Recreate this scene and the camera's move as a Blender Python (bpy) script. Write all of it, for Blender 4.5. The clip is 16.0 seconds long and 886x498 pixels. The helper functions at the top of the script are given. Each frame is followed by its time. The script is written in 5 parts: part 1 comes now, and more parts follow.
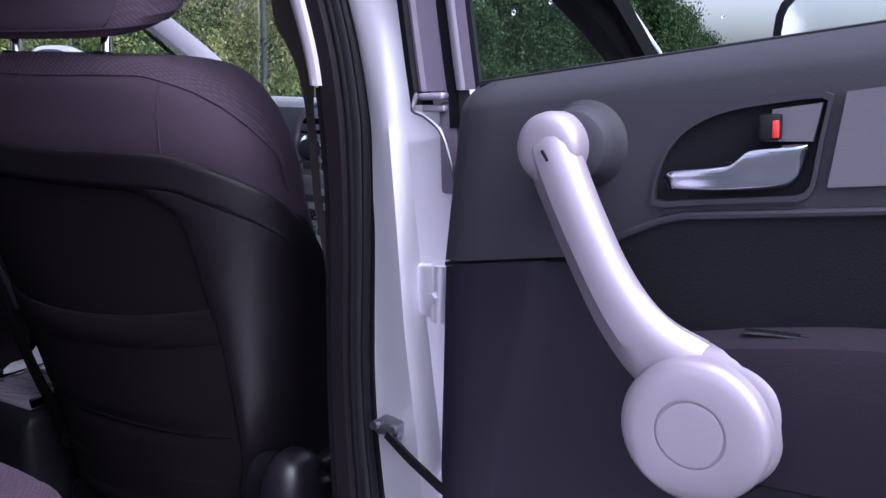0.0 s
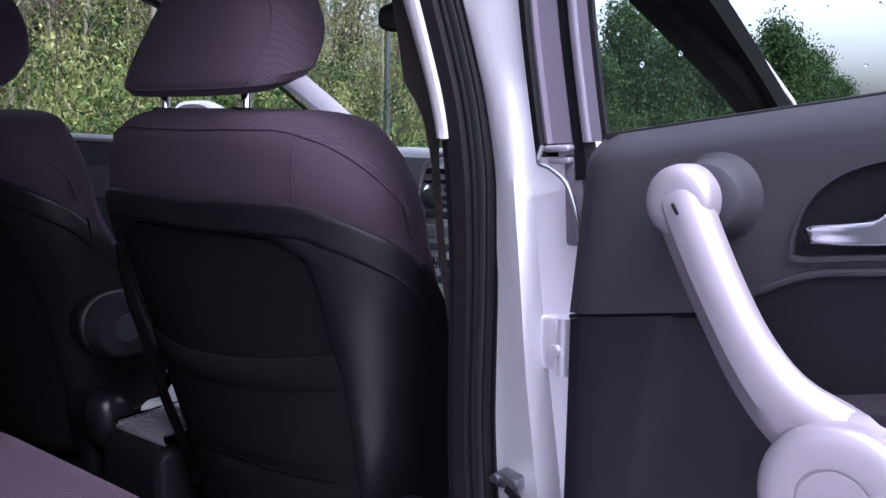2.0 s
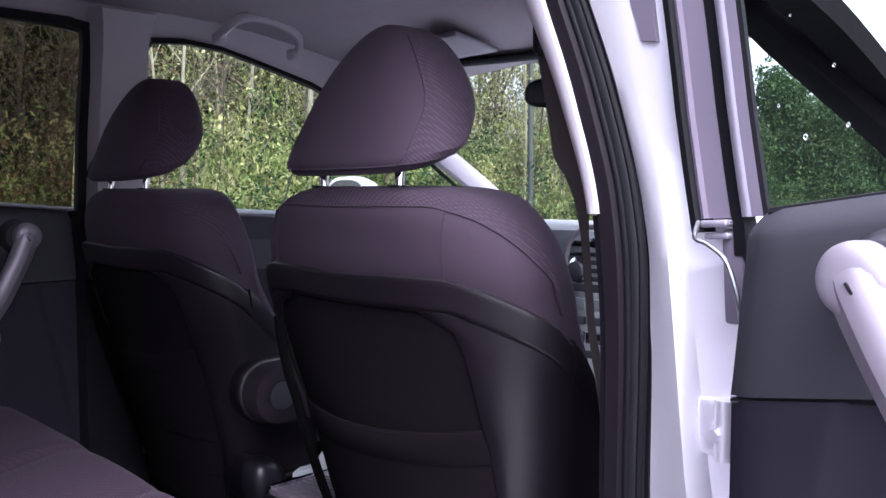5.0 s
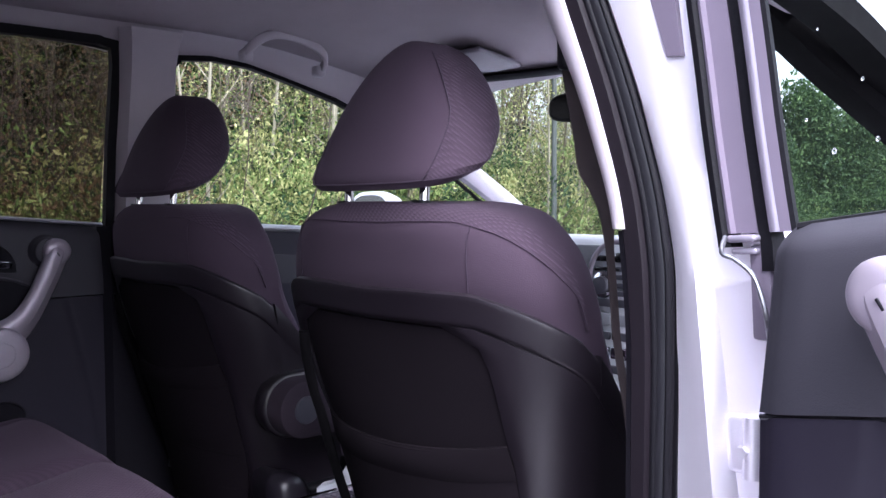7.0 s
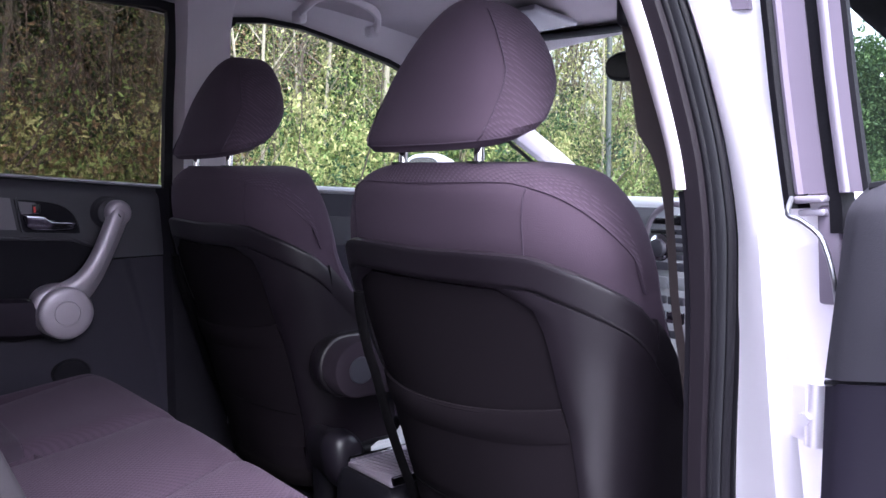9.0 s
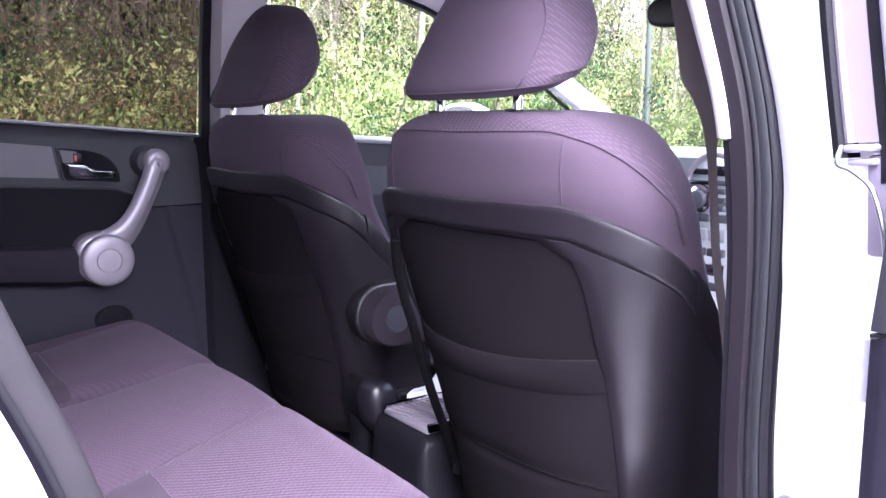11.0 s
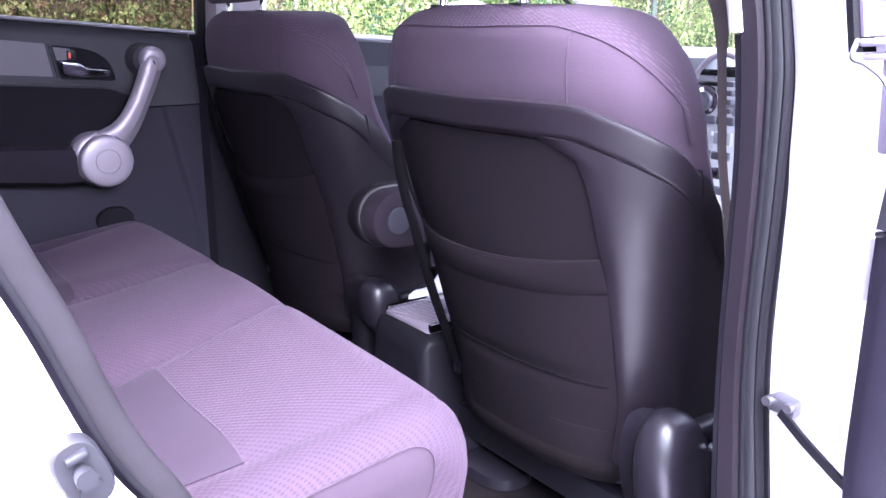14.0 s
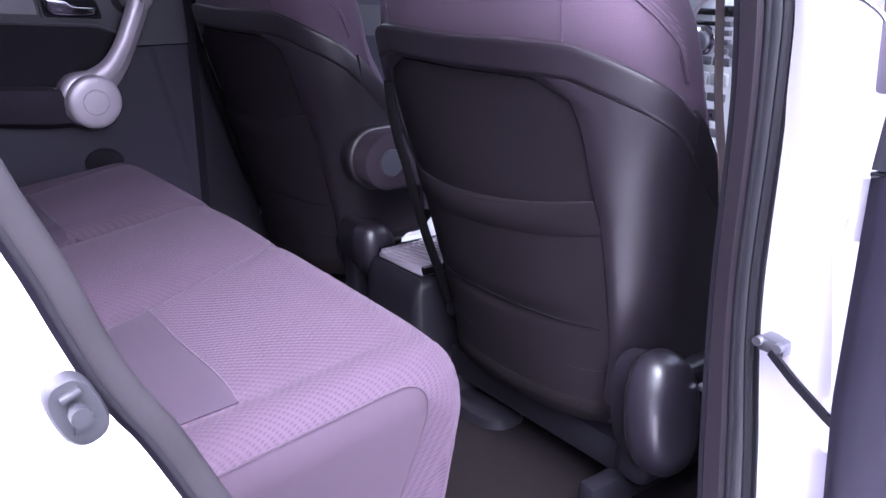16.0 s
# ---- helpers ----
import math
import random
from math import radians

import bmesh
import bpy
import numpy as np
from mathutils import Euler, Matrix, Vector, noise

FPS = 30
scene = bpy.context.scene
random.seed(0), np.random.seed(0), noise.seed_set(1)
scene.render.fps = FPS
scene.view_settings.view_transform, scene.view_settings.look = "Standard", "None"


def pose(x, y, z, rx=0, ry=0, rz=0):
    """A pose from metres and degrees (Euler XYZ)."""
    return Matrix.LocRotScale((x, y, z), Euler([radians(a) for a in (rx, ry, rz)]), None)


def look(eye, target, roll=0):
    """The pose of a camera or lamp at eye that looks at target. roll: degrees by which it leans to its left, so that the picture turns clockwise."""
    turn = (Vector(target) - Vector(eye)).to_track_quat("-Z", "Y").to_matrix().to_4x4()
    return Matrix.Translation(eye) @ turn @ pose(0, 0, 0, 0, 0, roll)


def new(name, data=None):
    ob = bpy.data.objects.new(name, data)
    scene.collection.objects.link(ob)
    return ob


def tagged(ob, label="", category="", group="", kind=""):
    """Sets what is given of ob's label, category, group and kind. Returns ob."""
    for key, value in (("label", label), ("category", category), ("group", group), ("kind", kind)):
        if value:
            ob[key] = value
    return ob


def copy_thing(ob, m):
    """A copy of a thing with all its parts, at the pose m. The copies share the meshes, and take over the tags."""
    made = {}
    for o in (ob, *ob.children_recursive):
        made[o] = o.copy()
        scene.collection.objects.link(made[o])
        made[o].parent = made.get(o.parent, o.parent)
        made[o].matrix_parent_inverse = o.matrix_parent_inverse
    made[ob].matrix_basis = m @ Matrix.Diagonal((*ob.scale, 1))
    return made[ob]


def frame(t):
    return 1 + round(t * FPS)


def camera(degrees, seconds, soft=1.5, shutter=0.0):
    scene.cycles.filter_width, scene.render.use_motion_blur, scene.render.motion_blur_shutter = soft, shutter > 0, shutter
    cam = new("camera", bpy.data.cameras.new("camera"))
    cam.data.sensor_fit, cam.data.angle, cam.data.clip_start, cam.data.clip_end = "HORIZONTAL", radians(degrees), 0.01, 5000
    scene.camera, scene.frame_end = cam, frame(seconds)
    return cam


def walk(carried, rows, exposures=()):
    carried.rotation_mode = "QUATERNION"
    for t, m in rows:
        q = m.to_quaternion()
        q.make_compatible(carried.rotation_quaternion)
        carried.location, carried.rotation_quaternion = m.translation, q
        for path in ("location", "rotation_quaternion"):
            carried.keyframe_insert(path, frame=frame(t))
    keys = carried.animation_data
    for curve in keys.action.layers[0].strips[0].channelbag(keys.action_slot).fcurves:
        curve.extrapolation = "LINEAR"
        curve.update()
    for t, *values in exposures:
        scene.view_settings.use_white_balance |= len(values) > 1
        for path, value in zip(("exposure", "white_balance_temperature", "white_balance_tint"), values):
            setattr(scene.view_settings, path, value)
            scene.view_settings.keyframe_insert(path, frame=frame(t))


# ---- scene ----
cam = camera(55.56, 16.0)
# seconds, eye, yaw, pitch, roll (degrees)
PATH = [
    (0.0, 1.2549, -0.6785, 1.2702, 28.444, -11.770, 1.157),
    (0.5, 1.2531, -0.6795, 1.2712, 30.314, -11.028, 1.030),
    (1.0, 1.2524, -0.6811, 1.2719, 32.070, -10.285, 0.881),
    (1.5, 1.2509, -0.6816, 1.2726, 33.976, -9.529, 0.773),
    (2.0, 1.2492, -0.6828, 1.2739, 36.544, -8.660, 0.583),
    (2.5, 1.2479, -0.6838, 1.2752, 38.564, -7.374, 0.400),
    (3.0, 1.2462, -0.6842, 1.2763, 40.386, -6.355, 0.261),
    (3.5, 1.2457, -0.6867, 1.2782, 42.342, -5.375, 0.038),
    (4.0, 1.2446, -0.6870, 1.2784, 43.987, -4.728, -0.034),
    (4.5, 1.2434, -0.6876, 1.2790, 45.359, -4.347, -0.103),
    (7.0, 1.2424, -0.6898, 1.2802, 47.851, -2.920, -0.276),
    (7.5, 1.2412, -0.6902, 1.2797, 48.538, -3.385, -0.246),
    (8.0, 1.2389, -0.6895, 1.2788, 49.300, -4.349, -0.247),
    (8.5, 1.2367, -0.6886, 1.2782, 50.395, -4.886, -0.323),
    (9.0, 1.2346, -0.6878, 1.2776, 51.401, -5.416, -0.343),
    (11.5, 1.2281, -0.6883, 1.2745, 54.098, -9.507, -0.406),
    (12.0, 1.2271, -0.6886, 1.2731, 54.034, -10.399, -0.298),
    (12.5, 1.2261, -0.6893, 1.2710, 53.878, -11.718, -0.258),
    (13.0, 1.2251, -0.6866, 1.2697, 53.920, -12.781, -0.219),
    (13.5, 1.2243, -0.6868, 1.2673, 53.896, -13.853, -0.143),
    (14.0, 1.2235, -0.6860, 1.2658, 53.858, -15.134, -0.085),
    (14.5, 1.2231, -0.6852, 1.2649, 53.507, -16.303, 0.010),
    (15.0, 1.2226, -0.6848, 1.2637, 53.388, -16.976, 0.028),
    (15.5, 1.2215, -0.6844, 1.2624, 53.365, -17.999, 0.011),
    (16.0, 1.2210, -0.6844, 1.2617, 53.357, -18.945, 0.067),
]
EXPOSURES = [(0.0, 1.70, 5480, 20), (3.5, 2.18, 5720, 16), (7.0, 2.64, 5760, 16), (9.0, 3.04, 5760, 16), (11.5, 4.33, 5650, 19), (12.5, 4.50, 5560, 20), (14.5, 4.24, 5530, 22), (16.0, 3.90, 5530, 22)]
walk(cam, [(t, pose(x, y, z, 90 + p, 0, w) @ pose(0, 0, 0, 0, 0, r)) for t, x, y, z, w, p, r in PATH], EXPOSURES)

# ---- light: a bright overcast sky ----
world = bpy.data.worlds.new("sky")
scene.world = world
world.use_nodes = True
wn, wl = world.node_tree.nodes, world.node_tree.links
sky = wn.new("ShaderNodeTexSky")
sky.sky_type, sky.sun_disc = "NISHITA", False
sky.sun_elevation, sky.sun_rotation = radians(56), radians(104)
sky.air_density, sky.dust_density = 1.0, 6.0
pale = wn.new("ShaderNodeHueSaturation")
pale.inputs["Saturation"].default_value = 0.35
wl.new(sky.outputs[0], pale.inputs["Color"])
wl.new(pale.outputs[0], wn["Background"].inputs[0])
wn["Background"].inputs[1].default_value = 0.15
sun_data = bpy.data.lights.new("sun", "SUN")
sun_data.energy, sun_data.angle, sun_data.color = 0.68, radians(60), (1.0, 0.97, 0.92)
sun = new("sun", sun_data)
sun.matrix_world = look((5.8, -1.5, 9.8), (0, 0, 1))

# ---- mesh helpers ----
def finish(name, bm, material, parent=None, label="", sharp=38):
    bmesh.ops.recalc_face_normals(bm, faces=bm.faces)
    me = bpy.data.meshes.new(name)
    bm.to_mesh(me)
    bm.free()
    for p in me.polygons:
        p.use_smooth = True
    me.set_sharp_from_angle(angle=radians(sharp))
    me.materials.append(material)
    ob = new(name, me)
    if parent:
        ob.parent = parent
    if label:
        ob["label"] = label
    return ob


def part(name, bm, material, parent, label="", sharp=38):
    """One mesh object under a thing or under a part."""
    return finish(name, bm, material, parent, label, sharp)


def thing(name, at, label, category, group="", kind=""):
    ob = new(name)
    ob.matrix_basis = at if isinstance(at, Matrix) else Matrix.Translation(at)
    return tagged(ob, label, category, group, kind)


def loft(rings, cap=True, closed=True):
    bm = bmesh.new()
    rows = [[bm.verts.new(p) for p in ring] for ring in rings]
    n = len(rows[0])
    for a, b in zip(rows, rows[1:]):
        for i in range(n if closed else n - 1):
            j = (i + 1) % n
            bm.faces.new((a[i], a[j], b[j], b[i]))
    if cap and closed:
        bm.faces.new(rows[0][::-1])
        bm.faces.new(rows[-1])
    return bm


def rbox(c, size, bevel=0.005, seg=2, m=None):
    bm = bmesh.new()
    bmesh.ops.create_cube(bm, size=1)
    bmesh.ops.transform(bm, matrix=Matrix.Diagonal((*size, 1)), verts=bm.verts)
    if bevel:
        bmesh.ops.bevel(bm, geom=bm.edges[:], offset=min(bevel, min(size) * 0.45), segments=seg, profile=0.5, affect="EDGES")
    bmesh.ops.transform(bm, matrix=Matrix.Translation(c) @ (m or Matrix()), verts=bm.verts)
    return bm


def merge(*bms):
    """Joins pieces of one part into the first."""
    first = bms[0]
    for other in bms[1:]:
        me = bpy.data.meshes.new("tmp")
        other.to_mesh(me)
        other.free()
        first.from_mesh(me)
        bpy.data.meshes.remove(me)
    return first


def spline(pts, n=8):
    """Catmull-Rom through points, n steps a span."""
    p = [Vector(q) for q in pts]
    p = [p[0] * 2 - p[1]] + p + [p[-1] * 2 - p[-2]]
    out = []
    for i in range(1, len(p) - 2):
        for k in range(n):
            t = k / n
            out.append(0.5 * ((2 * p[i]) + (p[i + 1] - p[i - 1]) * t + (2 * p[i - 1] - 5 * p[i] + 4 * p[i + 1] - p[i + 2]) * t * t
                              + (3 * p[i] - p[i - 1] - 3 * p[i + 1] + p[i + 2]) * t ** 3))
    return out + [p[-2]]


def sweep(pts, profile, side):
    """Sweeps a closed outline of (a, b) along pts: a runs along side, b across it."""
    rings = []
    side = Vector(side)
    for i, p in enumerate(pts):
        d = (Vector(pts[min(i + 1, len(pts) - 1)]) - Vector(pts[max(i - 1, 0)])).normalized()
        a = (side - d * side.dot(d)).normalized()
        b = d.cross(a)
        rings.append([Vector(p) + a * u + b * v for u, v in (profile(i / (len(pts) - 1)) if callable(profile) else profile)])
    return loft(rings)


def oval(a, b, n=12, power=2.0):
    out = []
    for i in range(n):
        t = 2 * math.pi * i / n
        c, s = math.cos(t), math.sin(t)
        out.append((a * math.copysign(abs(c) ** (2 / power), c), b * math.copysign(abs(s) ** (2 / power), s)))
    return out


def tube(pts, r, n=10):
    return sweep(pts, oval(r, r, n), (0.31, 0.17, 0.93))


def patch(f, us, vs, thick=0.004, inward=None):
    """A sheet over f(u, v) with thickness, towards inward."""
    bm = bmesh.new()
    g = [[bm.verts.new(f(u, v)) for u in us] for v in vs]
    for a, b in zip(g, g[1:]):
        for i in range(len(us) - 1):
            bm.faces.new((a[i], a[i + 1], b[i + 1], b[i]))
    bm.normal_update()
    inward = inward if callable(inward) else Vector(inward or (0, 1, 0))
    back = {}
    for row in g:
        for v in row:
            way = inward(v.co) if callable(inward) else inward
            nrm = v.normal if v.normal.dot(way) > 0 else -v.normal
            back[v] = nrm
    lower = [[bm.verts.new(v.co + back[v] * thick) for v in row] for row in g]
    for a, b in zip(lower, lower[1:]):
        for i in range(len(us) - 1):
            bm.faces.new((a[i + 1], a[i], b[i], b[i + 1]))
    edge = g[0] + [r[-1] for r in g[1:]] + g[-1][-2::-1] + [r[0] for r in g[-2:0:-1]]
    low = lower[0] + [r[-1] for r in lower[1:]] + lower[-1][-2::-1] + [r[0] for r in lower[-2:0:-1]]
    for i in range(len(edge)):
        j = (i + 1) % len(edge)
        bm.faces.new((edge[i], low[i], low[j], edge[j]))
    return bm


def plate(outline, axis, lo, hi, bevel=0.0):
    """A flat piece from an outline of 2D points, thick along an axis from lo to hi."""
    def put(q, h):
        return {"x": (h, q[0], q[1]), "y": (q[0], h, q[1]), "z": (q[0], q[1], h)}[axis]
    bm = loft([[put(q, lo) for q in outline], [put(q, hi) for q in outline]])
    if bevel:
        bmesh.ops.bevel(bm, geom=[e for e in bm.edges if e.calc_face_angle(0) > 0.6], offset=bevel, segments=2, profile=0.5, affect="EDGES")
    return bm


def framed(outer, inner, axis, lo, hi):
    """A flat ring between two outlines with as many points."""
    def put(q, h):
        return {"x": (h, q[0], q[1]), "y": (q[0], h, q[1]), "z": (q[0], q[1], h)}[axis]
    rings = [[put(q, lo) for q in outer], [put(q, hi) for q in outer], [put(q, hi) for q in inner], [put(q, lo) for q in inner]]
    bm = loft(rings, cap=False)
    bm.verts.ensure_lookup_table()
    n = len(outer)
    for i in range(n):
        j = (i + 1) % n
        bm.faces.new([bm.verts[k] for k in (3 * n + i, 3 * n + j, j, i)])
    return bm


def span(a, b, n):
    return [a + (b - a) * i / (n - 1) for i in range(n)]


def lerp(table, t):
    """Linear look-up in rows of (t, value)."""
    if t <= table[0][0]:
        return table[0][1]
    for (a, x), (b, y) in zip(table, table[1:]):
        if t <= b:
            return x + (y - x) * (t - a) / (b - a)
    return table[-1][1]


def smooth(table, t):
    """As lerp, but a monotone curve through the rows."""
    if t <= table[0][0]:
        return table[0][1]
    n = len(table)
    d = [(table[i + 1][1] - table[i][1]) / (table[i + 1][0] - table[i][0]) for i in range(n - 1)]
    m = [d[0]] + [0 if d[i - 1] * d[i] <= 0 else 2 * d[i - 1] * d[i] / (d[i - 1] + d[i]) for i in range(1, n - 1)] + [d[-1]]
    for i in range(n - 1):
        a, b = table[i][0], table[i + 1][0]
        if t <= b:
            h, k = b - a, (t - a) / (b - a)
            return (2 * k ** 3 - 3 * k * k + 1) * table[i][1] + (k ** 3 - 2 * k * k + k) * h * m[i] + (3 * k * k - 2 * k ** 3) * table[i + 1][1] + (k ** 3 - k * k) * h * m[i + 1]
    return table[-1][1]


# ---- materials ----
def material(name, colour, rough=0.6, metal=0.0, vary=0.15, scale=6.0, grain=0.0, grain_scale=300.0, coat=0.0, sheen=0.0, rough_vary=0.1, spec=0.5):
    m = bpy.data.materials.new(name)
    m.use_nodes = True
    n, l = m.node_tree.nodes, m.node_tree.links
    b = n["Principled BSDF"]
    tc = n.new("ShaderNodeTexCoord")
    n1 = n.new("ShaderNodeTexNoise")
    n1.inputs["Scale"].default_value, n1.inputs["Detail"].default_value = scale, 6
    l.new(tc.outputs["Object"], n1.inputs["Vector"])
    ramp = n.new("ShaderNodeMapRange")
    ramp.inputs[3].default_value, ramp.inputs[4].default_value = 1 - vary, 1 + vary
    l.new(n1.outputs[0], ramp.inputs[0])
    mul = n.new("ShaderNodeVectorMath")
    mul.operation = "SCALE"
    mul.inputs[0].default_value = colour
    l.new(ramp.outputs[0], mul.inputs[3])
    l.new(mul.outputs[0], b.inputs["Base Color"])
    rr = n.new("ShaderNodeMapRange")
    rr.inputs[3].default_value, rr.inputs[4].default_value = max(0.02, rough - rough_vary), min(1, rough + rough_vary)
    l.new(n1.outputs[0], rr.inputs[0])
    l.new(rr.outputs[0], b.inputs["Roughness"])
    b.inputs["Metallic"].default_value = metal
    b.inputs["Coat Weight"].default_value = coat
    b.inputs["Sheen Weight"].default_value = sheen
    b.inputs["Sheen Roughness"].default_value = 0.45
    b.inputs["Sheen Tint"].default_value = (0.9, 0.72, 0.95, 1)
    b.inputs["Specular IOR Level"].default_value = spec
    if grain:
        n2 = n.new("ShaderNodeTexNoise")
        n2.inputs["Scale"].default_value, n2.inputs["Detail"].default_value = grain_scale, 3
        l.new(tc.outputs["Object"], n2.inputs["Vector"])
        bump = n.new("ShaderNodeBump")
        bump.inputs["Strength"].default_value, bump.inputs["Distance"].default_value = grain, 0.002
        l.new(n2.outputs[0], bump.inputs["Height"])
        l.new(bump.outputs[0], b.inputs["Normal"])
    return m


def dotted(m, pitch=0.009, strength=1.0, low=0.72, high=1.3, way=1):
    """Adds the small woven lozenges of the seat cloth to a material."""
    n, l = m.node_tree.nodes, m.node_tree.links
    b = n["Principled BSDF"]
    tc = n.new("ShaderNodeTexCoord")
    sep = n.new("ShaderNodeSeparateXYZ")
    l.new(tc.outputs["Object"], sep.inputs[0])
    waves = []
    for main, lean in (("X", 0.7), ("Y", 1.0)):
        k = n.new("ShaderNodeMath")
        k.operation = "MULTIPLY_ADD"
        k.inputs[1].default_value = lean * way
        l.new(sep.outputs["Z"], k.inputs[0])
        l.new(sep.outputs[main], k.inputs[2])
        f = n.new("ShaderNodeMath")
        f.operation = "MULTIPLY"
        f.inputs[1].default_value = math.pi / pitch
        l.new(k.outputs[0], f.inputs[0])
        w = n.new("ShaderNodeMath")
        w.operation = "SINE"
        l.new(f.outputs[0], w.inputs[0])
        waves.append(w)
    p = n.new("ShaderNodeMath")
    p.operation = "MULTIPLY"
    l.new(waves[0].outputs[0], p.inputs[0])
    l.new(waves[1].outputs[0], p.inputs[1])
    mr = n.new("ShaderNodeMapRange")
    mr.inputs[1].default_value, mr.inputs[2].default_value = 0.1, 0.65
    mr.inputs[3].default_value, mr.inputs[4].default_value = low, high
    l.new(p.outputs[0], mr.inputs[0])
    old = b.inputs["Base Color"].links[0].from_socket
    sc = n.new("ShaderNodeVectorMath")
    sc.operation = "SCALE"
    l.new(old, sc.inputs[0])
    l.new(mr.outputs[0], sc.inputs[3])
    l.new(sc.outputs[0], b.inputs["Base Color"])
    bump = n.new("ShaderNodeBump")
    bump.inputs["Strength"].default_value, bump.inputs["Distance"].default_value = 0.5 * strength, 0.0015
    l.new(p.outputs[0], bump.inputs["Height"])
    if b.inputs["Normal"].links:
        l.new(b.inputs["Normal"].links[0].from_socket, bump.inputs["Normal"])
    l.new(bump.outputs[0], b.inputs["Normal"])
    return m


def window_glass(name, tint=(0.96, 0.98, 0.97)):
    m = bpy.data.materials.new(name)
    m.use_nodes = True
    n, l = m.node_tree.nodes, m.node_tree.links
    n.remove(n["Principled BSDF"])
    clear, gloss, mix, lw, fr = (n.new("ShaderNode" + k) for k in ("BsdfTransparent", "BsdfGlossy", "MixShader", "LayerWeight", "Math"))
    clear.inputs[0].default_value = (*tint, 1)
    gloss.inputs["Roughness"].default_value = 0.02
    lw.inputs[0].default_value = 0.5
    fr.operation = "POWER"
    fr.inputs[1].default_value = 11.0
    l.new(lw.outputs["Facing"], fr.inputs[0])
    l.new(fr.outputs[0], mix.inputs[0])
    l.new(clear.outputs[0], mix.inputs[1])
    l.new(gloss.outputs[0], mix.inputs[2])
    l.new(mix.outputs[0], n["Material Output"].inputs[0])
    return m


CLOTH = (0.0415, 0.0276, 0.0425)
cloth = material("seat_cloth", CLOTH, 0.92, vary=0.1, scale=14, grain=0.35, grain_scale=900, sheen=0.05, spec=0.2)
cloth_dots = dotted(material("seat_cloth_dotted", (0.0362, 0.0242, 0.0375), 0.92, vary=0.12, scale=14, grain=0.3, grain_scale=900, sheen=0.045, spec=0.12), 0.0042, 0.45, 1.07, 0.72, -1)
cloth_dots_side = dotted(material("seat_cloth_dotted_side", CLOTH, 0.92, vary=0.1, scale=14, grain=0.3, grain_scale=900, sheen=0.05, spec=0.2), 0.0044, 0.5, 0.94, 1.36)
cloth_dots_wing = dotted(material("seat_cloth_dotted_wing", CLOTH, 0.92, vary=0.1, scale=14, grain=0.3, grain_scale=900, sheen=0.05, spec=0.2), 0.0048, 0.4, 0.92, 1.3)
cloth_plain = material("seat_cloth_smooth", (0.031, 0.0212, 0.0345), 0.88, vary=0.1, scale=10, grain=0.25, grain_scale=1200, sheen=0.06, spec=0.25)
# inset cloth, darkened in colour for its shading at a grazing view
inset_shade = material("seat_cloth_inset_shade", (0.0225, 0.0152, 0.0245), 0.88, vary=0.1, scale=10, grain=0.25, grain_scale=1200, sheen=0.04, spec=0.2)
cloth_side = material("seat_cloth_side", (0.0285, 0.0190, 0.0295), 0.9, vary=0.12, scale=10, grain=0.3, grain_scale=1000, sheen=0.04, spec=0.2)
cloth_pocket = material("pocket_cloth", (0.0076, 0.0056, 0.0078), 0.95, vary=0.18, scale=9, grain=0.4, grain_scale=1000, spec=0.07)
carpet = material("carpet", (0.0058, 0.0045, 0.0055), 0.97, vary=0.4, scale=30, grain=0.9, grain_scale=500, spec=0.05)
black_plastic = material("black_plastic", (0.0070, 0.0064, 0.0092), 0.36, vary=0.15, scale=8, grain=0.12, grain_scale=700, spec=0.26)
shell_plastic = material("seat_shell_plastic", (0.0085, 0.0060, 0.0095), 0.43, vary=0.2, scale=5, grain=0.15, grain_scale=800, spec=0.50)
door_plastic = material("door_plastic", (0.034, 0.032, 0.041), 0.55, vary=0.14, scale=7, grain=0.14, grain_scale=700, spec=0.22)
door_dark = material("door_dark_plastic", (0.0155, 0.0130, 0.0225), 0.55, vary=0.14, scale=7, grain=0.10, grain_scale=900, spec=0.22)
grey_panel = material("grey_panel_plastic", (0.21, 0.19, 0.23), 0.5, vary=0.08, scale=10, grain=0.12, grain_scale=800)
silver_plastic = material("silver_plastic", (0.305, 0.265, 0.315), 0.42, metal=0.4, vary=0.05, scale=12, grain=0.04, grain_scale=900)
pale_trim = material("pale_trim", (0.43, 0.385, 0.43), 0.6, vary=0.06, scale=6, grain=0.12, grain_scale=500)
headlining = material("headlining", (0.34, 0.295, 0.33), 0.95, vary=0.08, scale=12, grain=0.35, grain_scale=500, spec=0.1)
paint = material("silver_paint", (0.82, 0.775, 0.865), 0.32, metal=0.50, vary=0.04, scale=4, coat=0.5, rough_vary=0.05)
rubber = material("rubber_seal", (0.0062, 0.0056, 0.0080), 0.6, vary=0.25, scale=20, grain=0.2, grain_scale=300, spec=0.14)
grey_rubber = material("grey_rubber", (0.0095, 0.009, 0.0125), 0.5, vary=0.2, scale=18, grain=0.1, grain_scale=300)
chrome = material("chrome", (0.80, 0.80, 0.84), 0.08, metal=1.0, vary=0.03, rough_vary=0.03)
steel = material("zinc_steel", (0.30, 0.30, 0.33), 0.35, metal=1.0, vary=0.15, scale=60)
red_plastic = material("red_plastic", (0.65, 0.035, 0.03), 0.4, vary=0.05)
webbing = material("belt_webbing", (0.050, 0.036, 0.038), 0.8, vary=0.1, scale=60, grain=0.3, grain_scale=900)
